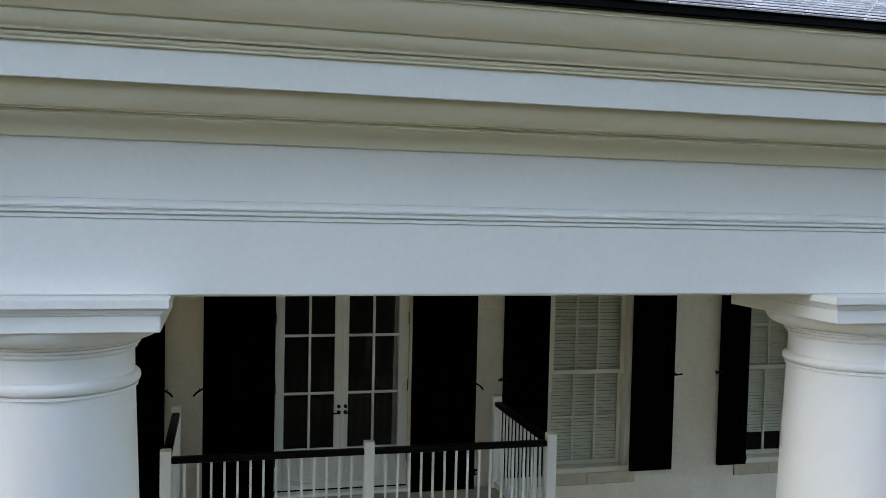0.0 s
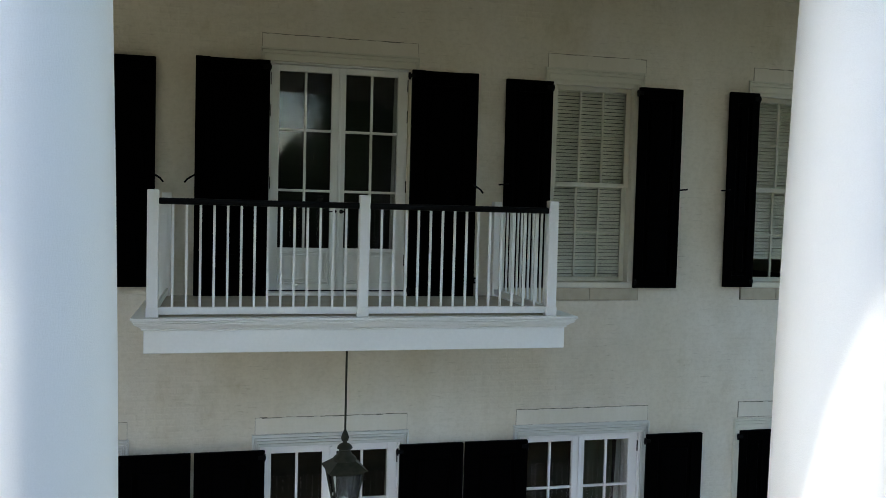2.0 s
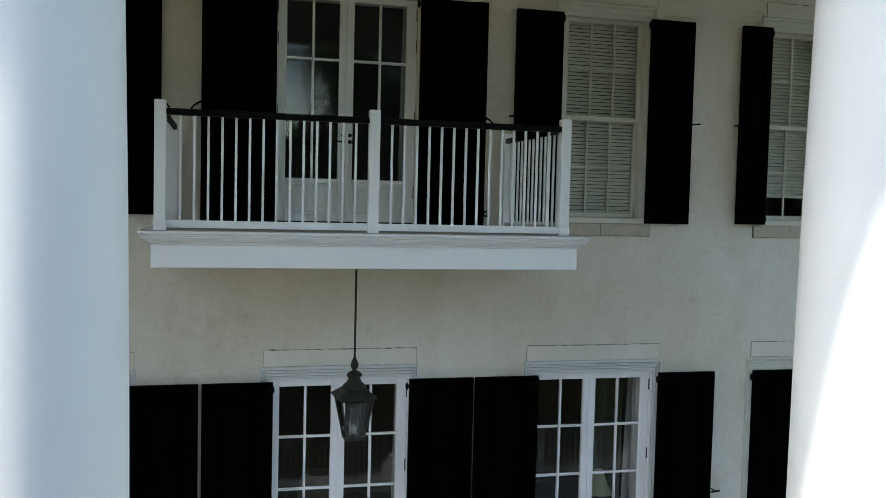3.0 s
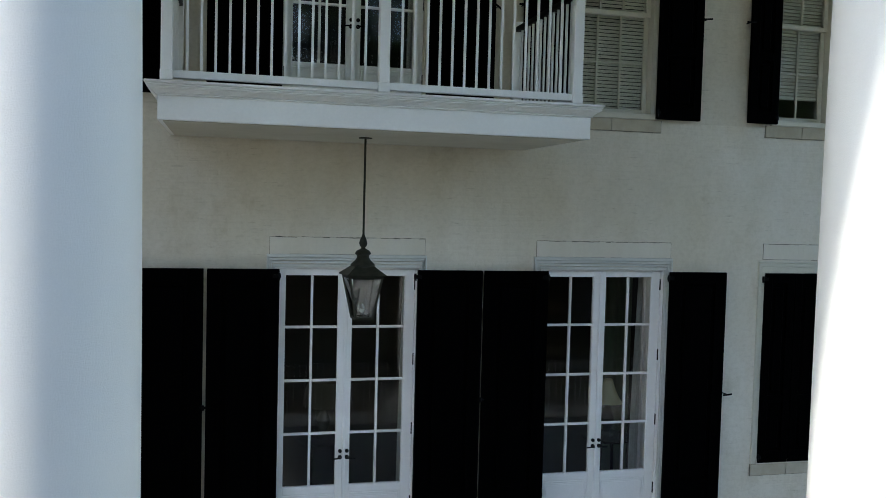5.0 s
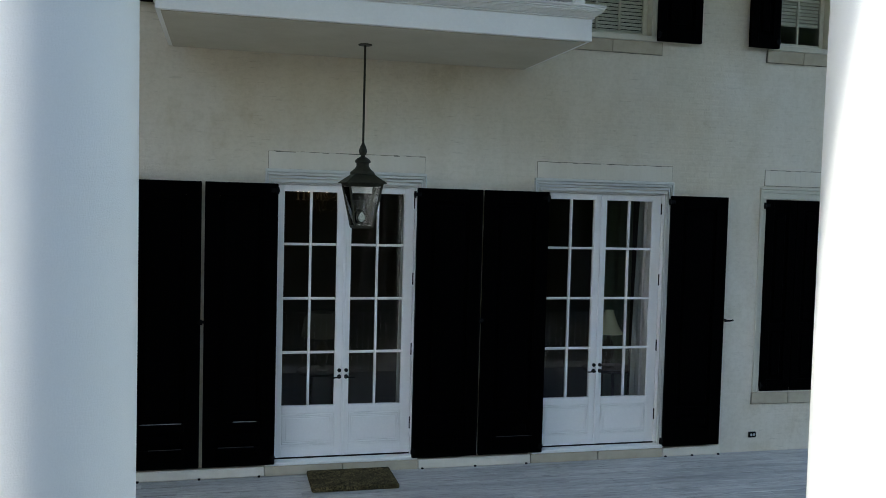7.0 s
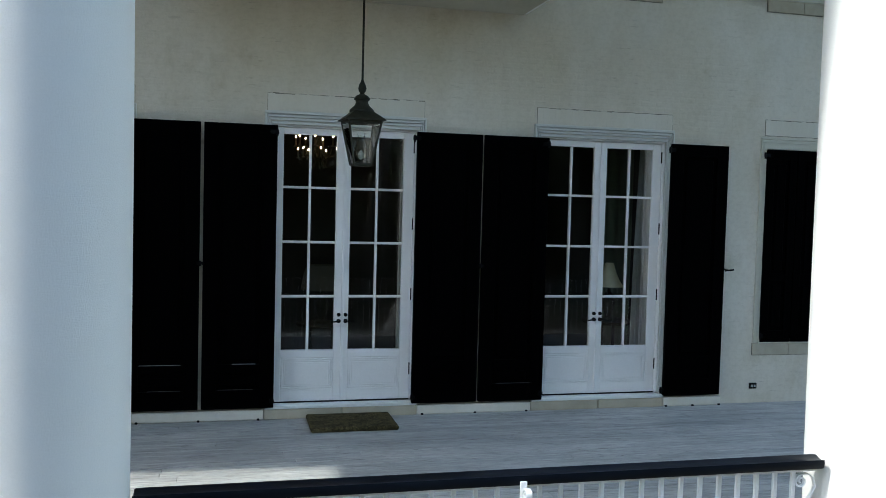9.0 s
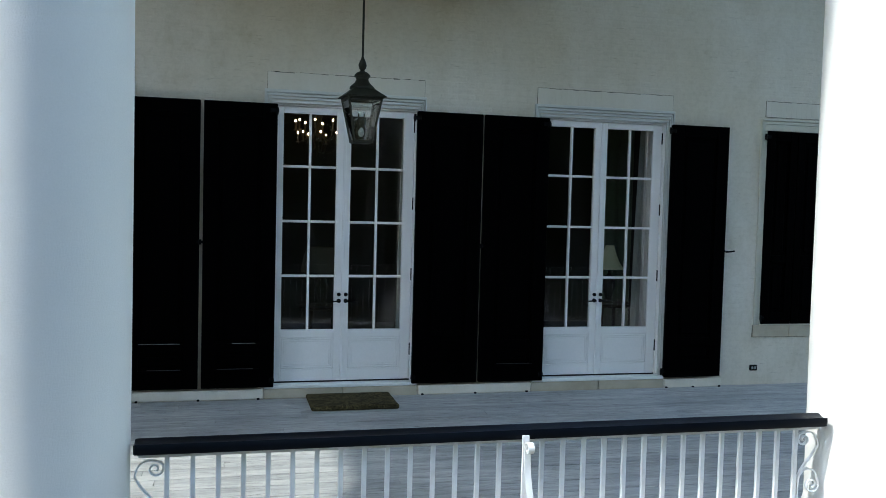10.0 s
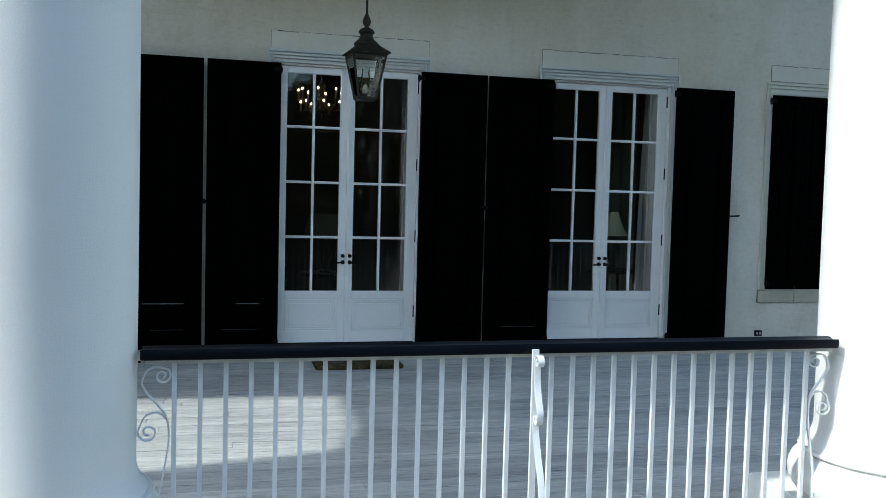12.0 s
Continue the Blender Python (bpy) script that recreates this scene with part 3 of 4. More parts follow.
        for xa, xb, za, zb in ((ga + u, gb - u, pb - v, pb - u), (ga + u, gb - u, pa + u, pa + v), (ga + u, ga + v, pa + v, pb - v), (gb - v, gb - u, pa + v, pb - v)):
            bx(bm, xa, xb, ya + 0.006, ya + 0.024, za, zb, bev=0.002)
        f = v + 0.005
        bx(bm, ga + f, gb - f, ya + 0.007, ya + 0.024, pa + f, pb - f, bev=0.002)
        part("bottom_panel", bm, paint, leaf)
        hx = -0.035 if side == 0 else 0.028
        hz = z0 + 0.725
        bm = bmesh.new()
        rod(bm, (hx, ya, hz), (hx, ya - 0.014, hz), 0.019, 20)
        rod(bm, (hx, ya - 0.01, hz), (hx, ya - 0.05, hz), 0.009)
        s = -1 if side == 0 else 1
        rod(bm, (hx, ya - 0.045, hz), (hx + s * 0.075, ya - 0.045, hz - 0.004), 0.007)
        rod(bm, (hx, ya, hz + 0.058), (hx, ya - 0.016, hz + 0.058), 0.017, 20)
        part("lever_handle", bm, MAT_BLACK, leaf, "dark bronze lever and lock")
        xo = -W if side == 0 else W
        for z in (z0 + 0.28, z0 + 0.97, z0 + 1.62, z1 - 0.13):
            if z < z1 - 0.1:
                bm = bmesh.new()
                rod(bm, (xo, ya - 0.006, z - 0.055), (xo, ya - 0.006, z + 0.055), 0.009, 8)
                part("hinge", bm, MAT_BLACK, leaf, "black butt hinge")
    bm = bmesh.new()
    bx(bm, -0.016, 0.010, 0.036, 0.05, z0, z1 - 0.01, bev=0.004)
    part("astragal", bm, paint, d)
    return d


SET = random.Random(21)
LOW_ROWS = (2.542, 2.073, 1.586, 1.098, 0.614)
UP_ROWS = (6.030, 5.505, 4.958, 4.435)
for k, cx in enumerate((-1.97, 0.53, 3.02)):
    french_door("door_%d" % (k + 1), cx, 0.150, 2.600, LOW_ROWS, (0.276, 0.512), "white glazed french doors with four pane rows, closed", lean=(-0.2, -0.2))
    t = thing("threshold", (cx, 0, FLOOR), "tan limestone threshold under a french door", "threshold", "thresholds", "structure")
    for a, b in ((-0.69, -0.004), (0.004, 0.69)):
        part("stone", box_mesh(a, b, -0.048, 0.10, 0, 0.088, bev=0.004), MAT_STONE, t)
    lintel(cx - 0.695, cx + 0.705, 2.735, 2.885)
french_door("door_4", 0.552, 4.050, 6.085, UP_ROWS, (4.13, 4.37), "white glazed french doors onto the balcony, closed", MAT_UPDOOR_SHADE, (0.42, 0.1))
lintel(-0.155, 1.256, 6.182, 6.340)


def shutter(w, h, cuts, label, group):
    """A panelled shutter, its hinge edge at x = 0 and its face towards -y; cuts are the rails' heights between the panels."""
    s = thing("shutter", (0, 0, 0), label, "shutter", group)
    st = 0.125 if w > 0.55 else 0.085
    bm = bmesh.new()
    bx(bm, 0, st, -0.045, 0, 0, h, bev=0.004)
    bx(bm, w - st, w, -0.045, 0, 0, h, bev=0.004)
    for a, b in cuts:
        bx(bm, st, w - st, -0.045, 0, a, b, bev=0.003)
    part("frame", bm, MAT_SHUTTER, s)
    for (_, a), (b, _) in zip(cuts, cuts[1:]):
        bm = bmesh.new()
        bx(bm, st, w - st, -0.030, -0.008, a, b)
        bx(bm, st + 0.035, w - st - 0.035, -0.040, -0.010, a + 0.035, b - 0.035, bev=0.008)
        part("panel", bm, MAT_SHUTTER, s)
    for z in (0.06, h - 0.06):
        bm = bmesh.new()
        out = -0.014 if z < 0.1 else -0.042
        bx(bm, out, 0.03, -0.052, -0.044, z - 0.018, z + 0.018, bev=0.002)
        rod(bm, (out + 0.016, -0.044, z - 0.034), (out + 0.016, -0.044, z + 0.030), 0.011)
        part("strap_hinge", bm, MAT_BLACK, s, "black iron strap hinge")
    return s


LOW_CUTS = ((0.0, 0.165), (0.315, 0.39), (2.36, 2.478))
UP_CUTS = ((0.0, 0.15), (0.30, 0.37), (1.96, 2.09))
WIN_CUTS = ((0.0, 0.12), (0.62, 0.70), (1.87, 1.982))
Y_SH = -0.03


def shift_hinges(ob, high, low):
    """Slides the upper and the lower strap hinge along the shutter."""
    straps = [o for o in ob.children if o.name.startswith("strap_hinge")]
    straps[0].location.x, straps[1].location.x = low, high


def mirrored(ob, x, z, wide=1.0):
    """A copy with its hinge on the right."""
    m = copy_thing(ob, Matrix.Translation((x, Y_SH, z)))
    m.scale = (-wide, 1, 1)
    shift_hinges(m, 0.030, 0.010)
    return m


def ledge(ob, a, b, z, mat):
    """A pale strip on the upper edge of a rail: its highlight, painted in."""
    part("ledge", box_mesh(a, b, -0.0465, -0.032, z - 0.001, z + 0.0035), mat, ob, "grey strip painting the highlight on a panel ledge")


low = shutter(0.616, 2.478, LOW_CUTS, "tall black panelled shutter folded open beside a door", "lower door shutters")
low.location = (1.163, Y_SH, 0.126)
far_low = copy_thing(low, Matrix.Translation((-1.34, Y_SH, 0.126)))
end_low = copy_thing(low, Matrix.Translation((3.702, Y_SH, 0.126)))
shift_hinges(end_low, 0.0, -0.034)
near_low = mirrored(low, -0.080, 0.126)
mid_low = mirrored(low, 2.428, 0.126, 1.020)
ledge(far_low, 0.13, 0.47, 0.390, MAT_LEDGE_GLINT)
ledge(far_low, 0.20, 0.47, 0.165, MAT_LEDGE_GLINT_FAINT)
ledge(near_low, 0.16, 0.36, 0.390, MAT_LEDGE_GLINT)
ledge(near_low, 0.18, 0.48, 0.165, MAT_LEDGE_GLINT_FAINT)
ledge(mid_low, 0.10, 0.45, 0.165, MAT_LEDGE_GLINT_FAINT)


def shutter_catch(ob, x, z):
    """A small iron knuckle that holds two folded shutters together."""
    bm = bmesh.new()
    rod(bm, (x, -0.050, z - 0.022), (x, -0.050, z + 0.022), 0.013)
    bx(bm, x - 0.030, x + 0.030, -0.049, -0.045, z - 0.012, z + 0.012, bev=0.002)
    part("catch", bm, MAT_BLACK, ob, "black iron catch")


shutter_catch(far_low, 0.622, 1.27)
shutter_catch(low, 0.622, 1.27)
up = shutter(0.635, 2.095, UP_CUTS, "black panelled shutter folded open beside the balcony door", "upper door shutters")
up.location = (1.197, Y_SH, 4.002)
mirrored(up, -0.086, 4.002)
win = shutter(0.465, 1.982, WIN_CUTS, "narrow black panelled shutter folded open beside a window", "upper window shutters")
win.location = (3.488, Y_SH, 4.088)
mirrored(win, 2.576, 4.088)
copy_thing(win, Matrix.Translation((-1.515, Y_SH, 4.083)))
slim = shutter(0.330, 1.982, WIN_CUTS, "slim black panelled shutter folded open beside a window", "upper window shutters")
slim.location = (5.475, Y_SH, 4.100)
mirrored(slim, 4.818, 4.100)
shut = shutter(0.345, 1.955, ((0.0, 0.12), (0.62, 0.70), (1.85, 1.955)), "black panelled shutter closed over the lower window", "closed window shutters")
shut.location = (4.785, 0.015, 0.640)
m = copy_thing(shut, Matrix.Translation((5.481, 0.015, 0.640)))
m.scale = (-1, 1, 1)


def shutter_dog(x, z, s, bend=0.0):
    """A small iron holdback; s: the side on which its arm sticks out."""
    d = thing("shutter_dog", (x, 0, z), "small black iron shutter holdback on the wall", "shutter dog", "shutter dogs")
    bm = bmesh.new()
    rod(bm, (0, 0.004, 0), (0, -0.085, 0), 0.006, 8)
    ribbon(bm, [(-0.052 * s, -0.004 - 0.046 * bend), (-0.028 * s, -0.002 - 0.018 * bend), (0, 0), (0.030 * s, 0.003 + 0.014 * bend), (0.045 * s, 0.006 + 0.030 * bend)], lambda u, v, w: (u, -0.088 + w, v), 0.016, 0.010)
    part("arm", bm, MAT_BLACK, d)


for x, z, s in ((-1.03, 5.045, -1), (-0.752, 5.045, 1), (1.845, 5.03, -1), (2.10, 5.07, 1), (3.985, 5.075, 1), (4.465, 5.085, 1), (4.37, 1.375, 1)):
    shutter_dog(x, z, s, 1.0 if x < 2.0 else 0.0)


# sash windows
def sash(parent, name, x0, x1, z0, z1, y, cols, rows):
    """One glazed sash with its panes."""
    bm = bmesh.new()
    r = 0.045
    ya, yb = y, y + 0.035
    bx(bm, x0, x0 + r, ya, yb, z0, z1, bev=0.003)
    bx(bm, x1 - r, x1, ya, yb, z0, z1, bev=0.003)
    bx(bm, x0 + r, x1 - r, ya, yb, z0, z0 + r, bev=0.003)
    bx(bm, x0 + r, x1 - r, ya, yb, z1 - r, z1, bev=0.003)
    s = part(name, bm, MAT_SASH, parent)
    bm = bmesh.new()
    gx = [x0 + r + (x1 - x0 - 2 * r) * k / cols for k in range(cols + 1)]
    gz = [z0 + r + (z1 - z0 - 2 * r) * k / rows for k in range(rows + 1)]
    for x in gx[1:-1]:
        bx(bm, x - 0.010, x + 0.010, ya + 0.004, yb - 0.004, z0 + r, z1 - r, bev=0.003)
    for z in gz[1:-1]:
        for xa, xb in zip(gx, gx[1:]):
            bx(bm, xa + 0.0102, xb - 0.0102, ya + 0.004, yb - 0.004, z - 0.010, z + 0.010, bev=0.003)
    part("glazing_bars", bm, MAT_SASH, s)
    for xa, xb in zip(gx, gx[1:]):
        for za, zb in zip(gz, gz[1:]):
            o = part("pane", box_mesh(xa + 0.001, xb - 0.001, y + 0.016, y + 0.020, za + 0.001, zb - 0.001), MAT_PANE, s)
            o.visible_shadow = False


def sash_window(name, x0, x1, z0, z1, cols, stones, label):
    w = thing(name, ((x0 + x1) / 2, 0, 0), label, "window", kind="structure")
    h = (x1 - x0) / 2
    bm = bmesh.new()
    bx(bm, -h, -h + 0.04, 0.0, 0.2, z0, z1, bev=0.003)
    bx(bm, h - 0.04, h, 0.0, 0.2, z0, z1, bev=0.003)
    bx(bm, -h + 0.04, h - 0.04, 0.0, 0.2, z1 - 0.04, z1, bev=0.003)
    bx(bm, -h - 0.02, h + 0.02, -0.02, 0.2, z0 - 0.005, z0 + 0.05, bev=0.005)
    part("frame", bm, MAT_SASH, w)
    casing(w, -h, h, z0, z1, MAT_SASH, -0.018)
    zm = (z0 + z1) / 2 + 0.005
    sash(w, "upper_sash", -h + 0.042, h - 0.042, zm - 0.022, z1 - 0.042, 0.060, cols, 2)
    sash(w, "lower_sash", -h + 0.042, h - 0.042, z0 + 0.052, zm + 0.022, 0.100, cols, 2)
    t = thing("stone_sill", ((x0 + x1) / 2, 0, z0 - 0.125), "tan limestone window sill set in the wall", "window sill", "stone sills", "structure")
    for k in range(stones):
        a, b = (-h - 0.075 + (2 * h + 0.15) * (k + i) / stones for i in (0, 1))
        part("stone", box_mesh(a + 0.002, b - 0.002, -0.014, 0.12, 0, 0.118, bev=0.003), MAT_STONE, t)
    e = h + 0.075
    bm = bmesh.new()
    for a, b, c, d in ((-e - 0.004, e + 0.004, -0.005, -0.0005), (-e - 0.004, -e + 0.0015, -0.0005, 0.118), (e - 0.0015, e + 0.004, -0.0005, 0.118)):
        bx(bm, a, b, -0.006, 0.004, c, d)
    part("joint", bm, MAT_JOINT, t, "dark open joint")
    return w


sash_window("window_1", 2.59, 3.49, 4.088, 6.10, 3, 2, "white double-hung sash window with closed blind")
sash_window("window_2", 4.80, 5.48, 4.095, 6.10, 2, 2, "white double-hung sash window with raised blind")
sash_window("window_3", -2.42, -1.52, 4.088, 6.10, 3, 2, "white double-hung sash window with closed blind")
sash_window("window_4", 4.79, 5.476, 0.632, 2.60, 2, 2, "white window behind closed black shutters")
for x0, x1 in ((2.545, 3.57), (4.785, 5.52), (-2.47, -1.46)):
    lintel(x0, x1, 6.185, 6.345)
lintel(4.765, 5.52, 2.735, 2.890)


def blind(x0, x1, z0, z1, pitch, label):
    b = thing("window_blind", ((x0 + x1) / 2, 0.152, z1), label, "blind", "window blinds")
    h = (x1 - x0) / 2
    part("head_rail", box_mesh(-h, h, -0.02, 0.03, -0.05, 0, bev=0.004), MAT_BLIND, b)
    bm = bmesh.new()
    bx(bm, -h, h, -0.0156, 0.0156, -0.0009, 0.0009)
    for v in bm.verts:
        v.co = Matrix.Rotation(radians(70), 4, "X") @ v.co
    me = None
    n = int((z1 - z0 - 0.06) / pitch)
    for k in range(n):
        if me is None:
            o = part("slat", bm, MAT_BLIND, b)
            me = o.data
        else:
            o = new("slat", me)
            o.parent = b
        o.location = (0, 0, -0.07 - k * pitch)
    part("bottom_rail", box_mesh(-h, h, -0.02, 0.02, z0 - z1, z0 - z1 + 0.02, bev=0.004), MAT_BLIND, b)


blind(2.64, 3.44, 4.16, 6.06, 0.0352, "cream slatted blind fully lowered behind glass")
blind(4.85, 5.43, 4.38, 6.06, 0.0352, "cream slatted blind lowered but for the bottom")
blind(-2.37, -1.57, 4.16, 6.06, 0.0352, "cream slatted blind fully lowered behind glass")


def outlet(x, z):
    o = thing("outlet", (x, 0, z), "black outdoor socket plate on the wall", "outlet", "outlets")
    part("plate", box_mesh(-0.040, 0.040, -0.018, 0.004, -0.029, 0.029, bev=0.004), MAT_BLACK, o)
    for s in (-1, 1):
        part("socket", box_mesh(s * 0.016 - 0.011, s * 0.016 + 0.011, -0.021, -0.016, -0.013, 0.013, bev=0.003), MAT_OUTLET, o, "grey socket")


outlet(4.74, 0.19)
outlet(1.85, 4.15)

# plinth course between the doors
for a, b in ((-1.27, -0.165), (1.225, 2.325), (3.715, 4.35)):
    base = thing("baseboard", ((a + b) / 2, 0, FLOOR), "cream painted base block along the wall", "baseboard", kind="structure")
    half = (b - a) / 2
    part("block", box_mesh(-half, half, -0.055, 0.005, 0, 0.090, bev=0.010), MAT_LINTEL, base)
    for k in (0.04, 0.5, 0.96):
        bm = bmesh.new()
        bx(bm, -half + 2 * half * k - 0.012, -half + 2 * half * k + 0.012, -0.072, -0.052, 0, 0.016, bev=0.004)
        part("anchor_bolt", bm, MAT_BLACK, base, "dark metal anchor")


def can_light(x, y):
    c = thing("recessed_light", (x, y, 7.05), "small recessed round light in the porch ceiling", "recessed light", "recessed lights")
    bm = bmesh.new()
    lathe(bm, [(0.05, -0.001), (0.09, -0.001), (0.095, -0.008), (0.06, -0.012), (0.05, -0.003)], 28, cap=False)
    part("trim_ring", bm, MAT_TRIM, c)
    bm = bmesh.new()
    lathe(bm, [(0.02, -0.002), (0.055, -0.003)], 28)
    part("lens", bm, MAT_BLACK, c)


for x, y in ((-0.18, -0.44), (1.38, -0.50), (4.18, -0.60), (4.17, -1.12)):
    can_light(x, y)

# ---- balcony ----
bal = thing("balcony", (0, 0, 3.74), "white wooden balcony with square spindles and black rail", "balcony")
BX0, BX1, BY = -1.012, 2.188, -1.485
bm = bmesh.new()
bx(bm, BX0, BX1, BY, 0.0, 0.0, 0.165, bev=0.003)
part("fascia", bm, MAT_TRIM, bal)
part("soffit", box_mesh(BX0 + 0.035, BX1 - 0.035, BY + 0.035, -0.004, -0.006, -0.0005, bev=0.002), MAT_SOFFIT_SHADE, bal, "cream soffit board darkened for the balcony's shade")
bm = bmesh.new()
for k, (o, a, b) in enumerate(((0.001, 0.165, 0.168), (0.014, 0.168, 0.178), (0.006, 0.178, 0.181), (0.020, 0.181, 0.188), (0.029, 0.188, 0.194), (0.036, 0.194, 0.200), (0.045, 0.200, 0.207), (0.057, 0.207, 0.215), (0.066, 0.215, 0.226), (0.058, 0.226, 0.230), (0.072, 0.230, 0.241), (0.066, 0.241, 0.244), (0.083, 0.244, 0.262))):
    bx(bm, BX0 - o, BX1 + o, BY - o, -0.004, a, b, bev=0.003 if b - a > 0.005 else 0.0)
part("crown_moulding", bm, MAT_TRIM, bal)
part("deck", box_mesh(-0.95, 2.05, -1.49, -0.006, 0.262, 0.266), MAT_DECK, bal, "grey painted balcony deck")
DZ = 0.266
POSTS = (-0.950, 0.553, 2.052)
PY = -1.50
for x in POSTS:
    bm = bmesh.new()
    bx(bm, x - 0.039, x + 0.039, PY - 0.039, PY + 0.039, DZ, 1.172, bev=0.005)
    bx(bm, x - 0.043, x + 0.043, PY - 0.043, PY + 0.043, DZ, DZ + 0.07, bev=0.003)
    part("post", bm, MAT_TRIM, bal)
for x in (POSTS[0], POSTS[2]):
    part("post", box_mesh(x - 0.039, x + 0.039, -0.085, -0.006, DZ, 1.165, bev=0.004), MAT_TRIM, bal)


def spindle_mesh(h, r):
    me = bpy.data.meshes.new("spindle")
    bm = box_mesh(-r, r, -r, r, 0, h)
    bm.to_mesh(me)
    bm.free()
    me.materials.append(MAT_TRIM)
    return me


SPINDLE = spindle_mesh(0.745, 0.0083)


def rail_run(p, q, n):
    """Top rail, bottom rail and n spindles between two posts."""
    (xa, ya), (xb, yb) = p, q
    along_x = abs(xb - xa) > abs(yb - ya)
    e = 0.022
    if along_x:
        part("bottom_rail", box_mesh(xa, xb, ya - e, ya + e, 0.285, 0.338, bev=0.004), MAT_TRIM, bal)
        part("top_rail", box_mesh(xa, xb, ya - 0.033, ya + 0.033, 1.070, 1.116, bev=0.008, seg=2), MAT_BLACK, bal, "black painted handrail")
    else:
        part("bottom_rail", box_mesh(xa - e, xa + e, ya, yb, 0.285, 0.338, bev=0.004), MAT_TRIM, bal)
        part("top_rail", box_mesh(xa - 0.033, xa + 0.033, ya, yb, 1.070, 1.116, bev=0.008, seg=2), MAT_BLACK, bal, "black painted handrail")
    for k in range(n):
        t = (k + 1) / (n + 1)
        o = new("spindle", SPINDLE)
        o.parent = bal
        o.location = (xa + (xb - xa) * t, ya + (yb - ya) * t, 0.334)


rail_run((POSTS[0] + 0.039, PY), (POSTS[1] - 0.039, PY), 14)
rail_run((POSTS[1] + 0.039, PY), (POSTS[2] - 0.039, PY), 14)
rail_run((POSTS[0], PY + 0.039), (POSTS[0], -0.085), 13)
rail_run((POSTS[2], PY + 0.039), (POSTS[2], -0.085), 13)

# ---- lantern ----
lan = thing("hanging_lantern", (0.552, -0.72, 3.74), "dark bronze gas-style lantern hanging from balcony rod", "lantern")
ZL = 3.74
bm = bmesh.new()
lathe(bm, [(0.055, -0.014), (0.055, -0.004), (0.05, 0.0)], 24)
part("ceiling_plate", bm, MAT_BRONZE, lan)
bm = bmesh.new()
rod(bm, (0, 0, -0.01), (0, 0, 2.93 - ZL), 0.009, 10)
part("rod", bm, MAT_BRONZE, lan)
bm = bmesh.new()
lathe(bm, [(r, z - ZL) for r, z in ((0.010, 2.945), (0.014, 2.93), (0.026, 2.905), (0.034, 2.875), (0.028, 2.850), (0.016, 2.838), (0.022, 2.828), (0.048, 2.815), (0.062, 2.800), (0.066, 2.785), (0.052, 2.775), (0.050, 2.760), (0.062, 2.735), (0.088, 2.712), (0.100, 2.700), (0.102, 2.686), (0.085, 2.680))], 28)
part("finial", bm, MAT_BRONZE, lan)
bm = bmesh.new()


def frustum(bm, h0, z0, h1, z1):
    a = [bm.verts.new((sx * h0, sy * h0, z0 - ZL)) for sx, sy in ((-1, -1), (1, -1), (1, 1), (-1, 1))]
    b = [bm.verts.new((sx * h1, sy * h1, z1 - ZL)) for sx, sy in ((-1, -1), (1, -1), (1, 1), (-1, 1))]
    for k in range(4):
        m = (k + 1) % 4
        bm.faces.new((a[k], a[m], b[m], b[k]))
    bm.faces.new(a[::-1])
    bm.faces.new(b)


frustum(bm, 0.164, 2.612, 0.164, 2.619)
frustum(bm, 0.164, 2.619, 0.080, 2.686)
frustum(bm, 0.138, 2.604, 0.146, 2.612)
part("roof", bm, MAT_BRONZE, lan, smooth=False)
HT, HB, ZT, ZB = 0.134, 0.071, 2.604, 2.254
lan.rotation_euler.z = radians(5)
for sx in (-1, 1):
    for sy in (-1, 1):
        bm = bmesh.new()
        p, q = Vector((sx * HT, sy * HT, ZT - ZL)), Vector((sx * HB, sy * HB, ZB - ZL))
        m = Matrix.Translation((p + q) / 2) @ (q - p).to_track_quat("Z", "Y").to_matrix().to_4x4()
        bmesh.ops.create_cone(bm, cap_ends=True, segments=4, radius1=0.0095, radius2=0.009, depth=(q - p).length, matrix=m @ Matrix.Rotation(radians(45), 4, "Z"))
        part("corner_bar", bm, MAT_BRONZE, lan)
for name, h, z, t in (("top_frame", HT, ZT - 0.006, 0.007), ("bottom_frame", HB, ZB + 0.006, 0.010)):
    bm = bmesh.new()
    for s in (-1, 1):
        bx(bm, -h, h, s * h - 0.008, s * h + 0.008, z - t - ZL, z + t - ZL, bev=0.002)
        bx(bm, s * h - 0.008, s * h + 0.008, -h + 0.008, h - 0.008, z - t - ZL, z + t - ZL)
    part(name, bm, MAT_BRONZE, lan)
part("floor_plate", box_mesh(-HB, HB, -HB, HB, ZB - 0.008 - ZL, ZB + 0.004 - ZL), MAT_BRONZE, lan)
for ax in range(2):
    for s in (-1, 1):
        bm = bmesh.new()
        a, b = HT - 0.012, HB - 0.010
        q = [(-b, s * HB, ZB + 0.01 - ZL), (b, s * HB, ZB + 0.01 - ZL), (a, s * HT, ZT - 0.02 - ZL), (-a, s * HT, ZT - 0.02 - ZL)]
        vs = [bm.verts.new(p if ax == 0 else (p[1], p[0], p[2])) for p in q]
        f = bm.faces.new(vs)
        ex = bmesh.ops.extrude_face_region(bm, geom=[f])
        for v in ex["geom"]:
            if isinstance(v, bmesh.types.BMVert):
                v.co += Vector((0, 0.003, 0)) if ax == 0 else Vector((0.003, 0, 0))
        bmesh.ops.recalc_face_normals(bm, faces=bm.faces[:])
        o = part("glass_pane", bm, MAT_CLEAR, lan, "clear glass", smooth=False)
        o.visible_shadow = False
bm = bmesh.new()
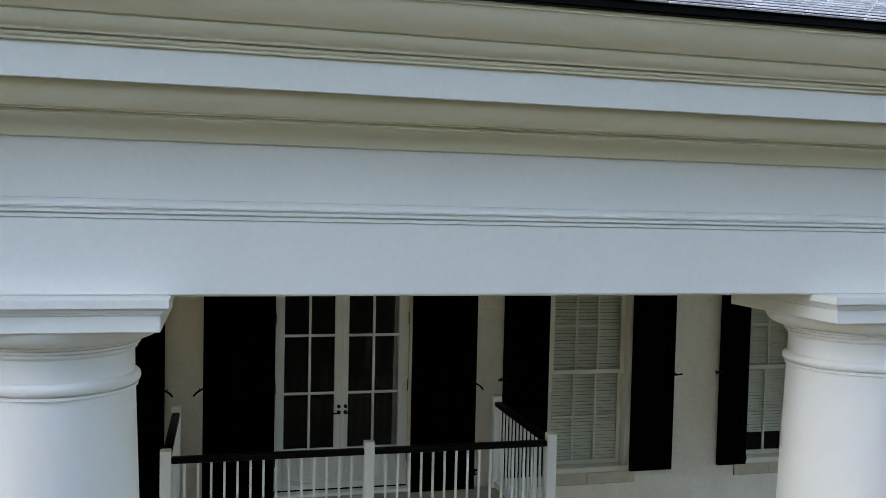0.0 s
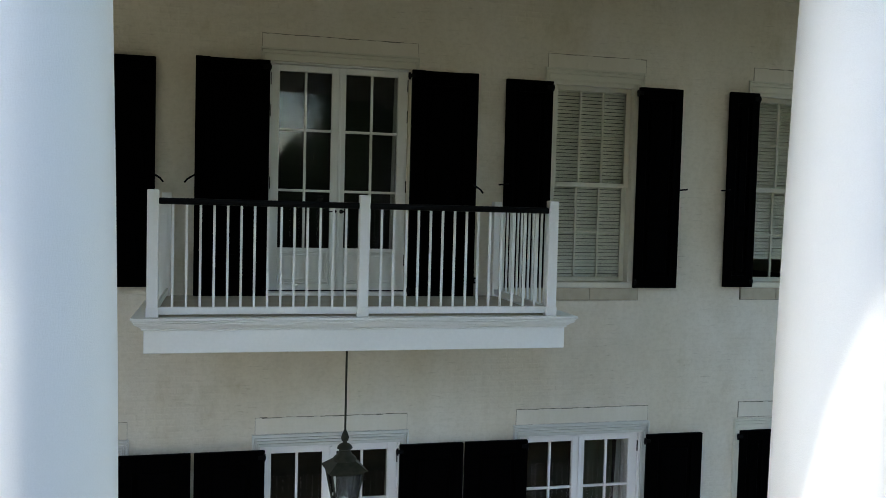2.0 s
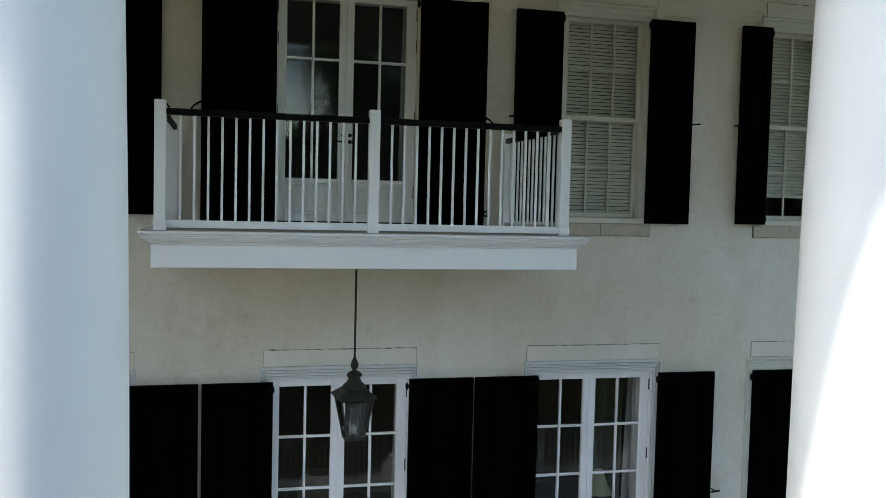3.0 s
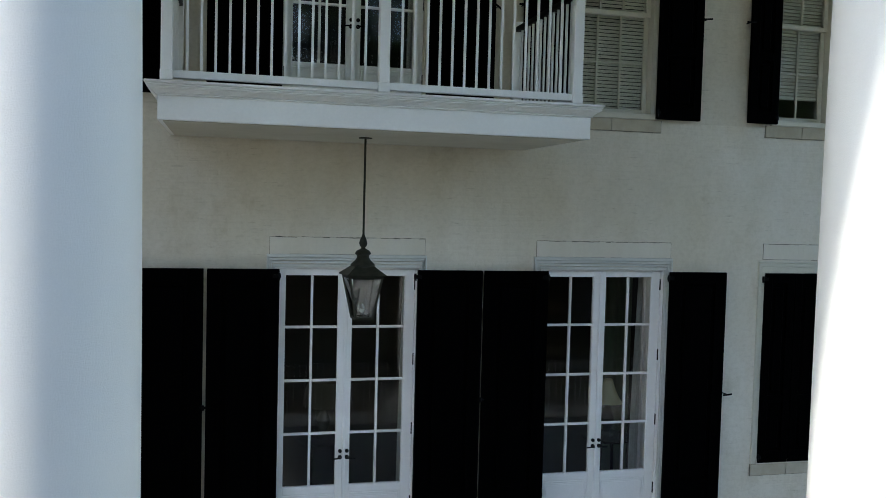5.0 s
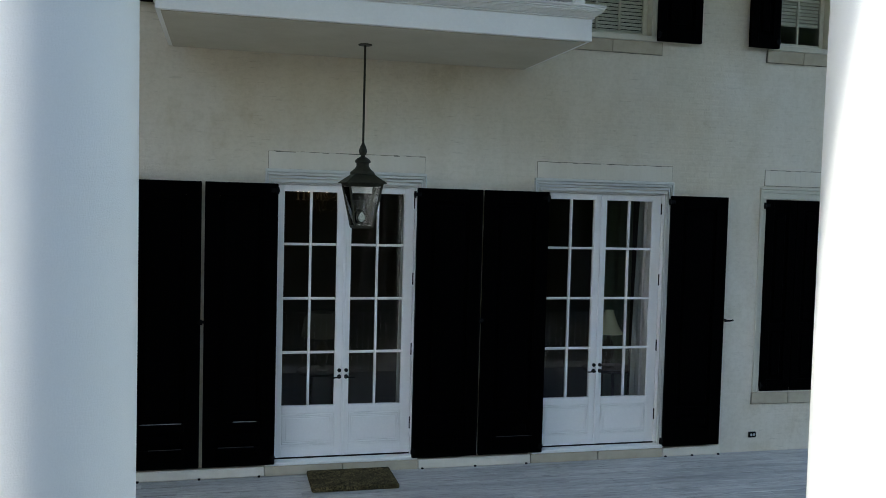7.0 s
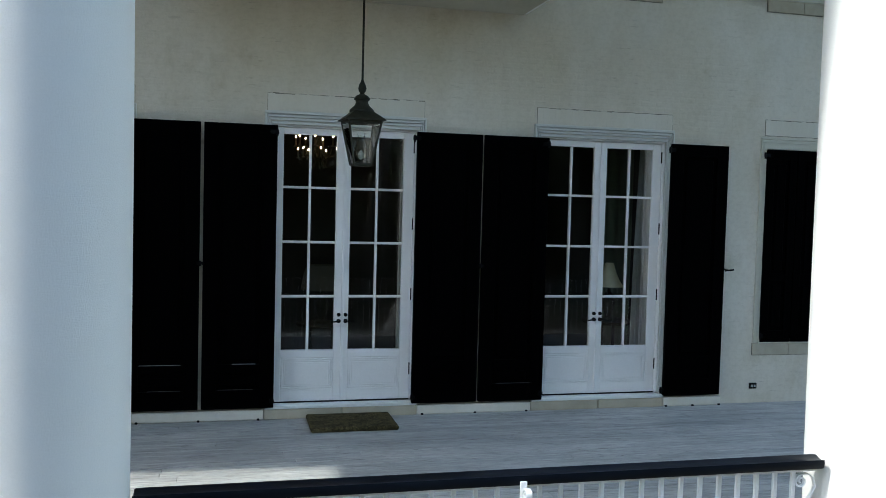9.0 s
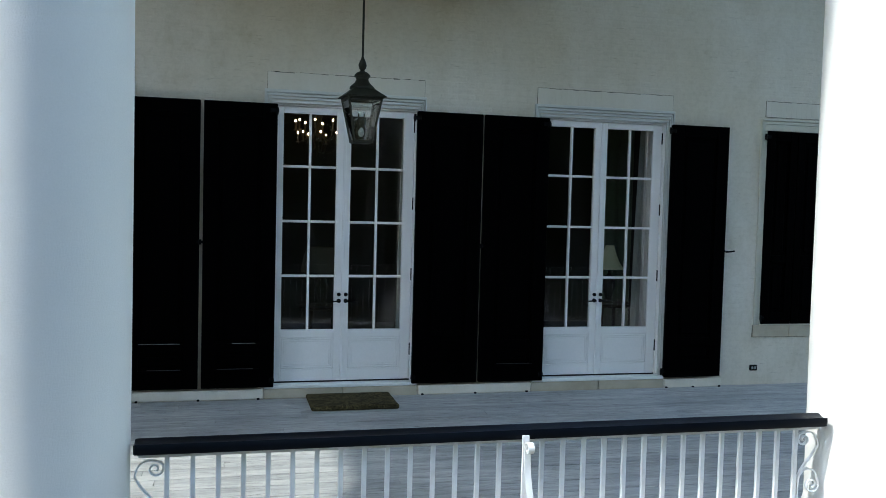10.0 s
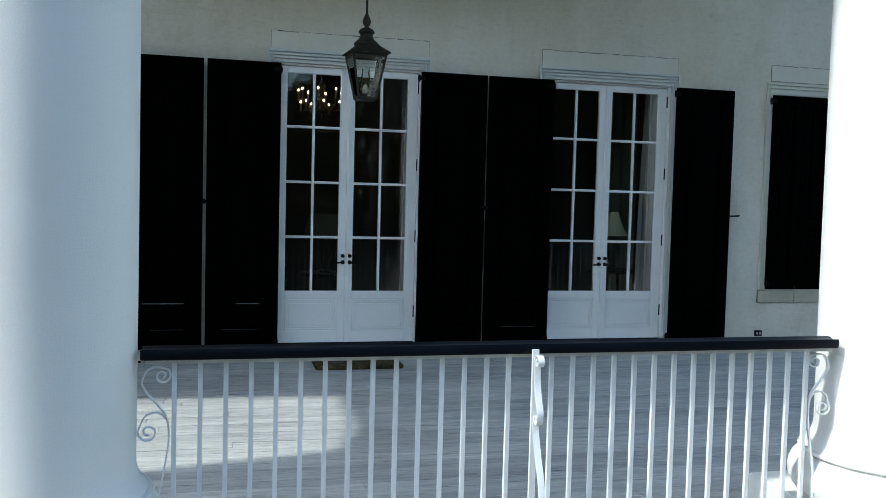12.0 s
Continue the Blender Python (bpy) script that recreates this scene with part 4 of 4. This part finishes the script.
lathe(bm, [(r, z - ZL) for r, z in ((0.042, 2.285), (0.058, 2.310), (0.062, 2.340), (0.054, 2.375), (0.040, 2.420), (0.030, 2.465), (0.031, 2.505))], 24, cap=False)
chim = part("chimney", bm, MAT_CLEAR, lan, "clear glass chimney")
chim.visible_shadow = False
bm = bmesh.new()
lathe(bm, [(r, z - ZL) for r, z in ((0.040, 2.266), (0.040, 2.276), (0.018, 2.282), (0.016, 2.300))], 20)
part("burner", bm, MAT_BRONZE, lan)
bm = bmesh.new()
lathe(bm, [(r, z - ZL) for r, z in ((0.008, 2.300), (0.024, 2.318), (0.028, 2.335), (0.018, 2.358), (0.004, 2.378))], 16)
part("bulb", bm, MAT_CURTAIN, lan, "unlit pale flame-shaped bulb")

# ---- porch railing ----
def spiral(cx, cz, r0, r1, a0, a1, n=26):
    """Points of a spiral from radius r0 at angle a0 to r1 at a1, in degrees."""
    return [(cx + (r0 + (r1 - r0) * k / n) * math.cos(radians(a0 + (a1 - a0) * k / n)), cz + (r0 + (r1 - r0) * k / n) * math.sin(radians(a0 + (a1 - a0) * k / n))) for k in range(n + 1)]


def smooth_line(pts, n=6):
    """A soft curve through the points."""
    out = []
    P = [pts[0], *pts, pts[-1]]
    for a, b, c, d in zip(P, P[1:], P[2:], P[3:]):
        for k in range(n):
            t = k / n
            out.append(tuple(0.5 * (2 * b[i] + (c[i] - a[i]) * t + (2 * a[i] - 5 * b[i] + 4 * c[i] - d[i]) * t * t + (3 * b[i] - a[i] - 3 * c[i] + d[i]) * t ** 3) for i in (0, 1)))
    return out + [pts[-1]]


def end_scroll(pr, x, s):
    """An S-shaped scroll between the last baluster at x and the column; s: the way to the column."""
    bm = bmesh.new()
    put = lambda u, v, w: (x + s * u * 0.957, w, 0.063 + v * 0.957 - FLOOR)
    up = spiral(0.030, 0.803, 0.007, 0.030, 600, 130, 30)[:-1] + arc((0.011, 0.826), (0.101, 0.775), 0.32, 10)
    body = smooth_line([(0.101, 0.775), (0.080, 0.738), (0.045, 0.697), (0.018, 0.655), (0.008, 0.605), (0.010, 0.545), (0.024, 0.455), (0.040, 0.362), (0.052, 0.270), (0.050, 0.200)], 5)
    ribbon(bm, [(u, v) for u, v in up] + body, put, 0.006, 0.014)
    lowc = smooth_line([(0.016, 0.645), (0.032, 0.664), (0.060, 0.671), (0.092, 0.655), (0.113, 0.602)], 4)[:-1] + spiral(0.079, 0.600, 0.035, 0.009, 0, -470, 34)
    ribbon(bm, lowc, put, 0.006, 0.014)
    part("scroll", bm, MAT_IRON_WHITE, pr, "wrought scroll")


def porch_railing(B0, B1, N, stay):
    """Balusters from B0 to B1, with a scrolled stay in place of one."""
    pr = thing("porch_railing", (0, -4.68, FLOOR), "white wrought-iron porch railing with dark wooden handrail", "railing", "porch railings")
    RX0, RX1 = B0 - 0.109, B1 + 0.121
    prof = [(-0.042, 0.877), (0.042, 0.877), (0.048, 0.898), *arc((0.044, 0.914), (-0.044, 0.914), 0.10, 6), (-0.048, 0.898)]
    bm = bmesh.new()
    rings = []
    for x, k in ((RX0, 0.86), (RX0 + 0.006, 0.97), (RX0 + 0.016, 1), (RX1 - 0.016, 1), (RX1 - 0.006, 0.97), (RX1, 0.86)):
        rings.append([bm.verts.new((x + ((u + 0.048) * 0.2 if x > RX1 - 0.1 else 0.0), u * k, 0.896 + (v - 0.896) * k)) for u, v in prof])
    for p, q in zip(rings, rings[1:]):
        for i in range(len(prof)):
            j = (i + 1) % len(prof)
            bm.faces.new((p[i], p[j], q[j], q[i]))
    bm.faces.new(rings[0])
    bm.faces.new(rings[-1][::-1])
    bmesh.ops.recalc_face_normals(bm, faces=bm.faces[:])
    part("handrail", bm, MAT_RAIL, pr, "dark painted wooden handrail")
    part("top_bar", box_mesh(B0 - 0.094, B1 + 0.115, -0.011, 0.011, 0.859, 0.8765), MAT_IRON_WHITE, pr)
    part("bottom_bar", box_mesh(B0 - 0.043, B1 + 0.051, -0.013, 0.013, 0.085, 0.097), MAT_IRON_WHITE, pr)
    me = None
    for k in range(N):
        if k == stay:
            continue
        x = B0 + (B1 - B0) * k / (N - 1)
        if me is None:
            o = part("baluster", box_mesh(-0.008, 0.008, -0.008, 0.008, 0.097, 0.859), MAT_IRON_WHITE, pr)
            me = o.data
        else:
            o = new("baluster", me)
            o.parent = pr
        o.location.x = x
        o.rotation_euler.z = 0.04 * math.sin(k * 7.3)
    end_scroll(pr, B0 - 0.01, -1)
    end_scroll(pr, B1 + 0.01, 1)
    XM = B0 + (B1 - B0) * stay / (N - 1)
    bm = bmesh.new()
    bx(bm, XM - 0.013, XM + 0.013, -0.060, -0.050, 0.097, 0.895, bev=0.001)
    part("stay_bar", bm, MAT_IRON_WHITE, pr, "flat iron stay bar")
    bm = bmesh.new()
    put = lambda u, v, w: (XM + 0.004 + w, -0.060 - u, 0.063 + v * 0.957 - FLOOR)
    pts = spiral(0.030, 0.842, 0.008, 0.026, 90, 540, 30)
    pts = pts + smooth_line([(0.006, 0.820), (0.012, 0.760), (0.030, 0.700), (0.050, 0.655), (0.052, 0.630)], 5) + spiral(0.030, 0.618, 0.022, 0.008, 20, -380, 26)
    ribbon(bm, pts, put, 0.006, 0.024)
    pts = smooth_line([(0.008, 0.615), (0.012, 0.560), (0.045, 0.470), (0.085, 0.380), (0.105, 0.280), (0.100, 0.180), (0.060, 0.100)], 5)
    ribbon(bm, pts, put, 0.006, 0.024)
    part("stay_scroll", bm, MAT_IRON_WHITE, pr, "wrought scroll stay")


porch_railing(-0.697, 1.799, 30, 15)
porch_railing(2.720, 5.777, 36, 19)

# ---- door mat ----
bm = bmesh.new()
bx(bm, 0.207, 0.955, -0.565, -0.06, FLOOR + 0.001, FLOOR + 0.042, bev=0.010)
mat_ob = part("door_mat", bm, MAT_COIR)
tagged(mat_ob, "brown coir doormat on the porch boards", "doormat")

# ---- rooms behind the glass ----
tagged(part("room_floor_lower", box_mesh(X_LEFT + 0.1, X_RIGHT - 0.1, 0.32, 6.0, -0.1, 0.1), MAT_ROOM_SHADE_WOOD), "wooden floor of the downstairs rooms, near black for their shade", "floor", kind="structure")
tagged(part("room_floor_upper", box_mesh(X_LEFT + 0.1, X_RIGHT - 0.1, 0.32, 6.0, 3.6, 4.0), MAT_ROOM_SHADE), "floor between the two storeys", "floor", kind="structure")
tagged(part("room_ceiling", box_mesh(X_LEFT, X_RIGHT, 0.32, 6.2, 7.3, 7.4), MAT_ROOM_SHADE), "ceiling of the upstairs rooms", "ceiling", kind="structure")
tagged(part("wall_inner", box_mesh(X_LEFT + 0.1, X_RIGHT - 0.1, 4.2, 4.3, 0.1, 3.6), MAT_ROOM_SHADE), "plaster wall at the back of the room, near black for its shade", "wall", kind="structure")
tagged(part("wall_inner_upper", box_mesh(X_LEFT + 0.1, X_RIGHT - 0.1, 4.2, 4.3, 4.0, 7.3), MAT_ROOM_SHADE), "plaster wall of the upstairs room, near black for its shade", "wall", kind="structure")

ch = thing("chandelier", (0.565, 2.75, 3.570), "brass chandelier with lit candle bulbs", "chandelier")
bm = bmesh.new()
rod(bm, (0, 0, 0), (0, 0, -1.20), 0.010)
lathe(bm, [(0.01, -0.72), (0.04, -0.78), (0.025, -0.88), (0.06, -0.98), (0.075, -1.06), (0.04, -1.15), (0.012, -1.28)], 20)
part("stem", bm, MAT_BRONZE, ch)
for n, r, z, a0 in ((7, 0.25, -1.085, 12), (8, 0.28, -0.945, 30)):
    for k in range(n):
        a = radians(a0 + 360 * k / n)
        c, s = math.cos(a), math.sin(a)
        bm = bmesh.new()
        ribbon(bm, smooth_line([(0.03, z - 0.02), (r * 0.45, z - 0.13), (r * 0.85, z - 0.10), (r, z - 0.02)], 5), lambda u, v, w: (u * c - w * s, u * s + w * c, v), 0.012, 0.012)
        lathe(bm, [(0.028, z - 0.02), (0.030, z - 0.012), (0.012, z - 0.006)], 12, r * c, r * s)
        arm = part("arm", bm, MAT_BRONZE, ch)
        bm = bmesh.new()
        lathe(bm, [(0.011, z - 0.005), (0.011, z + 0.085)], 10, r * c, r * s)
        part("candle", bm, MAT_OLIVE_DIMMED, arm)
        bm = bmesh.new()
        lathe(bm, [(0.004, z + 0.085), (0.010, z + 0.094), (0.009, z + 0.102), (0.002, z + 0.114)], 10, r * c, r * s)
        part("bulb", bm, MAT_BULB, arm, "lit candle bulb")


def table_lamp(x, y, z, label, cloth, note, outline):
    t = thing("side_table", (x, y, 0.1), "wooden side table under a lamp, near black for the room's shade", "side table", "side tables")
    h = z - 0.1
    bm = bmesh.new()
    lathe(bm, [(0.26, h - 0.03), (0.27, h - 0.015), (0.26, h)], 28)
    part("top", bm, MAT_ROOM_SHADE_WOOD, t)
    for k in range(4):
        a = radians(45 + 90 * k)
        bm = bmesh.new()
        rod(bm, (0.2 * math.cos(a), 0.2 * math.sin(a), 0), (0.17 * math.cos(a), 0.17 * math.sin(a), h - 0.03), 0.017)
        part("leg", bm, MAT_ROOM_SHADE_WOOD, t)
    l = thing("table_lamp", (x, y, z), label, "table lamp", "table lamps")
    bm = bmesh.new()
    lathe(bm, [(0.07, 0), (0.07, 0.02), (0.03, 0.04), (0.06, 0.13), (0.075, 0.20), (0.04, 0.29), (0.012, 0.32), (0.012, 0.40)], 24)
    part("base", bm, MAT_BRONZE, l)
    bm = bmesh.new()
    lathe(bm, outline + [(r - 0.004, h) for r, h in outline[::-1]], 32, cap=False)
    part("shade", bm, cloth, l, note)


BELL = [(0.158, 0.36), (0.138, 0.385), (0.104, 0.44), (0.078, 0.50), (0.058, 0.56), (0.044, 0.61)]
DRUM = [(0.225, 0.36), (0.222, 0.40), (0.205, 0.50), (0.180, 0.58), (0.150, 0.62)]
table_lamp(3.475, 0.78, 0.77, "table lamp with a pale yellow bell-shaped shade", MAT_SHADE, "pale yellow cloth shade", BELL)
table_lamp(0.50, 1.5, 0.66, "table lamp with a wide olive shade darkened for the dim room", MAT_OLIVE_DIMMED, "olive cloth darkened for the dim room", DRUM)


def curtain(x0, x1, y, z0, z1, label, lean=0.0, cloth=None):
    """A hanging panel in folds, gathered by lean towards its top."""
    bm = bmesh.new()
    nx, nz = 40, 16
    rows = []
    for j in range(nz + 1):
        v = j / nz
        row = []
        for i in range(nx + 1):
            u = i / nx
            x = x0 + (x1 - x0) * u + lean * v ** 1.5 * (1 - u)
            row.append(bm.verts.new((x, y + 0.022 * math.sin(u * 20 + 1.3 * math.sin(v * 3)) + 0.01 * math.sin(u * 11), z0 + (z1 - z0) * v)))
        rows.append(row)
    for a, b in zip(rows, rows[1:]):
        for i in range(nx):
            bm.faces.new((a[i], a[i + 1], b[i + 1], b[i]))
    ob = part("curtain", bm, cloth or MAT_CURTAIN)
    so = ob.modifiers.new("thickness", "SOLIDIFY")
    so.thickness = 0.004
    tagged(ob, label, "curtain", "door curtains")


curtain(3.565, 3.74, 0.42, 0.12, 2.75, "white linen curtain hanging beside the french door", 0.055)
curtain(1.10, 1.24, 0.42, 0.12, 2.75, "white linen curtain hanging beside the french door", 0.03)
curtain(1.105, 1.24, 0.42, 4.02, 6.5, "white linen curtain hanging beside the balcony door", 0.03)

curtain(3.52, 3.95, 1.25, 0.12, 3.2, "sage green drape hanging behind a table lamp", 0.0, MAT_DRAPE)

# ---- trees across the lawn, seen in the glass ----


def tree(x, y, h, spread, seed, label, girth=0.035, low=2, fine=False):
    rnd = random.Random(seed)
    t = thing("tree", (x, y, -0.75), label, "tree", "lawn trees")
    bm = bmesh.new()
    r0 = girth * h
    prev = Vector((0, 0, 0))
    tips = []

    def limb(p, d, length, r, depth):
        segs = 5
        pts = [p.copy()]
        for k in range(segs):
            d = (d + Vector((rnd.uniform(-1, 1), rnd.uniform(-1, 1), rnd.uniform(-0.3, 0.5))) * 0.16).normalized()
            pts.append(pts[-1] + d * length / segs)
        for k in range(segs):
            ra, rb = r * (1 - 0.6 * k / segs), r * (1 - 0.6 * (k + 1) / segs)
            a, b = pts[k], pts[k + 1]
            m = Matrix.Translation((a + b) / 2) @ (b - a).to_track_quat("Z", "Y").to_matrix().to_4x4()
            bmesh.ops.create_cone(bm, cap_ends=True, segments=8 if depth == 0 else 5, radius1=ra, radius2=rb, depth=(b - a).length * 1.04, matrix=m)
        if depth < 2:
            for k in range(5 if depth == 0 else 4):
                q = pts[rnd.randint(low if depth == 0 else 2, segs)]
                a = rnd.uniform(0, 2 * math.pi)
                nd = Vector((math.cos(a), math.sin(a), rnd.uniform(0.1, 0.9))).normalized()
                limb(q, nd, length * rnd.uniform(0.5, 0.75) * (spread if depth == 0 else 1), r * 0.45, depth + 1)
        tips.extend(pts[low if depth == 0 else 2:])

    limb(prev, Vector((0, 0, 1)), h * 0.55, r0, 0)
    part("trunk", bm, MAT_BARK, t)
    vs, fs = [], []
    for p in tips:
        for _ in range(330 if fine else 105):
            c = p + Vector((rnd.gauss(0, 1), rnd.gauss(0, 1), rnd.gauss(0, 0.7))) * 0.052 * h
            a = Vector((rnd.gauss(0, 1), rnd.gauss(0, 1), rnd.gauss(0, 1))).normalized()
            b = a.orthogonal().normalized()
            s = rnd.uniform(0.045, 0.10) if fine else rnd.uniform(0.11, 0.23)
            n = len(vs)
            vs += [c - a * s, c + b * s * 0.45, c + a * s, c - b * s * 0.45]
            fs.append((n, n + 1, n + 2, n + 3))
    me = bpy.data.meshes.new("crown")
    me.from_pydata([tuple(v) for v in vs], [], fs)
    me.materials.append(MAT_LEAF)
    o = new("crown", me)
    o.parent = t
    tagged(o, "loose green crown of small leaves")


spots = random.Random(3)
for k in range(26):
    ry, rx = divmod(k, 13)
    x = -26 + rx * 5.6 + spots.uniform(-1.2, 1.2)
    y = -23 - ry * 11 + spots.uniform(-2, 2)
    h = spots.uniform(14, 18)
    x, h = {4: (-9.0, 12.0), 5: (9.0, 13.5), 6: (14.0, 16.0), 17: (-9.0, 9.0), 18: (2.4, 8.0), 19: (11.5, 12.0)}.get(k, (x, h))
    tree(x, y, h, 1.15, 11 + k, "tall leafy tree across the lawn", fine=k in (4, 5, 6, 18))

tree(3.38, -17.0, 27.0, 0.6, 77, "slender pale-barked tree on the lawn", 0.0055, 5)
tree(4.15, -18.0, 25.0, 0.6, 81, "slender pale-barked tree on the lawn", 0.004, 5)

wr = np.random.default_rng(8)
count = 300000
px, py = wr.uniform(-70, 70, count), wr.uniform(-41, -35, count)
top = 6.4 + 1.9 * np.sin(px * 0.31) + 0.9 * np.sin(px * 1.13 + 2) + 0.5 * np.sin(px * 2.7)
mid = np.stack([px, py, -0.75 + (top + 0.75) * wr.random(count) ** 0.8], 1)
long = wr.normal(size=(count, 3))
long /= np.linalg.norm(long, axis=1, keepdims=True)
wide = np.cross(long, wr.normal(size=(count, 3)))
wide /= np.linalg.norm(wide, axis=1, keepdims=True)
q = wr.uniform(0.09, 0.20, (count, 1))
vs = np.stack([mid - long * q, mid + wide * q * 0.5, mid + long * q, mid - wide * q * 0.5], 1).reshape(-1, 3).tolist()
fs = np.arange(4 * count).reshape(-1, 4).tolist()
me = bpy.data.meshes.new("far_woods")
me.from_pydata(vs, [], fs)
me.materials.append(MAT_LEAF)
tagged(new("far_woods", me), "dark green wood edge behind the lawn trees", "woods", kind="stuff")

# ---- pieces: porch boards, roof shingles, wall bricks ----
rnd = random.Random(5)
BOARD = 0.105
row = 0
y = -0.001
while y > -5.16:
    x = X_LEFT + rnd.uniform(-1.8, 0)
    while x < X_RIGHT:
        w = rnd.uniform(2.2, 3.8)
        a, b = max(x, X_LEFT), min(x + w, X_RIGHT)
        if b - a > 0.1:
            dz = rnd.uniform(-0.003, 0.0015)
            bm = box_mesh(a + 0.001, b - 0.001, y - BOARD + rnd.uniform(0.0015, 0.004), y - rnd.uniform(0.0, 0.001), -0.001, FLOOR + dz, bev=0.002)
            part("board", bm, MAT_PLANK, floor, smooth=False)
        x += w
    y -= BOARD

SH_W, SH_E, SH_T = 0.25, 0.150, 0.007
shingle_me = None
far_v, far_f = [], []
tilt = PITCH - radians(4.5)
for r in range(42):
    d = r * SH_E
    x = XE0 - 0.62 + (0.12 if r % 2 else 0)
    while x < XE1 + 0.4:
        oy, oz = d * math.cos(PITCH) - 0.014, d * math.sin(PITCH) + 0.014
        if r < 13 and -0.8 < x < 3.3:
            if shingle_me is None:
                o = part("shingle", box_mesh(0.002, SH_W - 0.002, 0, 0.24, 0, SH_T, bev=0.001), MAT_SHINGLE, roof, smooth=False)
                shingle_me = o.data
            else:
                o = new("shingle", shingle_me)
                o.parent = roof
            o.location = (x, oy, oz)
            o.rotation_euler = (tilt, 0, rnd.uniform(-0.006, 0.006))
        else:
            n = len(far_v)
            c, q = math.cos(tilt), math.sin(tilt)
            for xx in (x + 0.002, x + SH_W - 0.002):
                far_v += [(xx, oy + v * c - w * q, oz + v * q + w * c) for v, w in ((0, 0), (0, SH_T), (0.24, SH_T), (0.24, 0))]
            far_f += [(n, n + 1, n + 5, n + 4), (n + 1, n + 2, n + 6, n + 5), (n, n + 3, n + 2, n + 1), (n + 4, n + 5, n + 6, n + 7)]
        x += SH_W
me = bpy.data.meshes.new("shingles")
me.from_pydata(far_v, [], far_f)
me.materials.append(MAT_SHINGLE)
o = new("shingles", me)
o.parent = roof
tagged(o, "grey slate shingles", kind="stuff")

# bricks under the paint: running bond, each with soft edges
BL, BH, J = 0.203 / 1.22, 0.0677 / 1.22, 0.009


def brick_data(verts, faces, a, b, c, d, y):
    n = len(verts)
    e = 0.005
    verts += [(a, 0.0065, c), (b, 0.0065, c), (b, 0.0065, d), (a, 0.0065, d), (a + e, y, c + e), (b - e, y, c + e), (b - e, y, d - e), (a + e, y, d - e)]
    faces += [(n, n + 1, n + 5, n + 4), (n + 1, n + 2, n + 6, n + 5), (n + 2, n + 3, n + 7, n + 6), (n + 3, n, n + 4, n + 7), (n + 4, n + 5, n + 6, n + 7)]


rest_v, rest_f = [], []
count = 0
z = 0.02
course = 0
while z < 7.02:
    x = X_LEFT + (BL / 2 if course % 2 else 0)
    while x < X_RIGHT - BL:
        a, b, c, d = x, x + BL - J, z, z + BH - J
        hit = False
        for o in OPEN:
            if c < o[3] + 0.03 and d > o[2] - 0.03:
                if o[0] < a < o[1] and b > o[1]:
                    a = o[1] + 0.002
                elif o[0] < b < o[1] and a < o[0]:
                    b = o[0] - 0.002
                elif a >= o[0] and b <= o[1]:
                    hit = True
        if not hit and b - a > 0.03:
            yy = rnd.uniform(0.0047, 0.0056) if z > 5.6 else rnd.uniform(0.0054, 0.0058)
            if 2.95 < z < 3.65 and -0.9 < x < 2.4 and count < 300:
                v, f = [], []
                brick_data(v, f, a, b, c, d, yy)
                me = bpy.data.meshes.new("brick")
                me.from_pydata(v, [], f)
                me.materials.append(MAT_WALL)
                o = new("brick", me)
                o.parent = wall_front
                count += 1
            else:
                brick_data(rest_v, rest_f, a, b, c, d, yy)
        x += BL
    z += BH
    course += 1
me = bpy.data.meshes.new("brickwork")
me.from_pydata(rest_v, [], rest_f)
me.materials.append(MAT_WALL)
o = new("brickwork", me)
o.parent = wall_front
tagged(o, "cream painted bricks of the facade", kind="stuff")

# ---- the plan above is drawn at 1 : 1.22; bring it to true metres ----
TRUE = 1.22
scaled = set()
for ob in scene.objects:
    if ob.type in ("MESH", "EMPTY"):
        ob.location = ob.location * TRUE
        if ob.type == "MESH" and ob.data.name not in scaled:
            scaled.add(ob.data.name)
            ob.data.transform(Matrix.Scale(TRUE, 4))
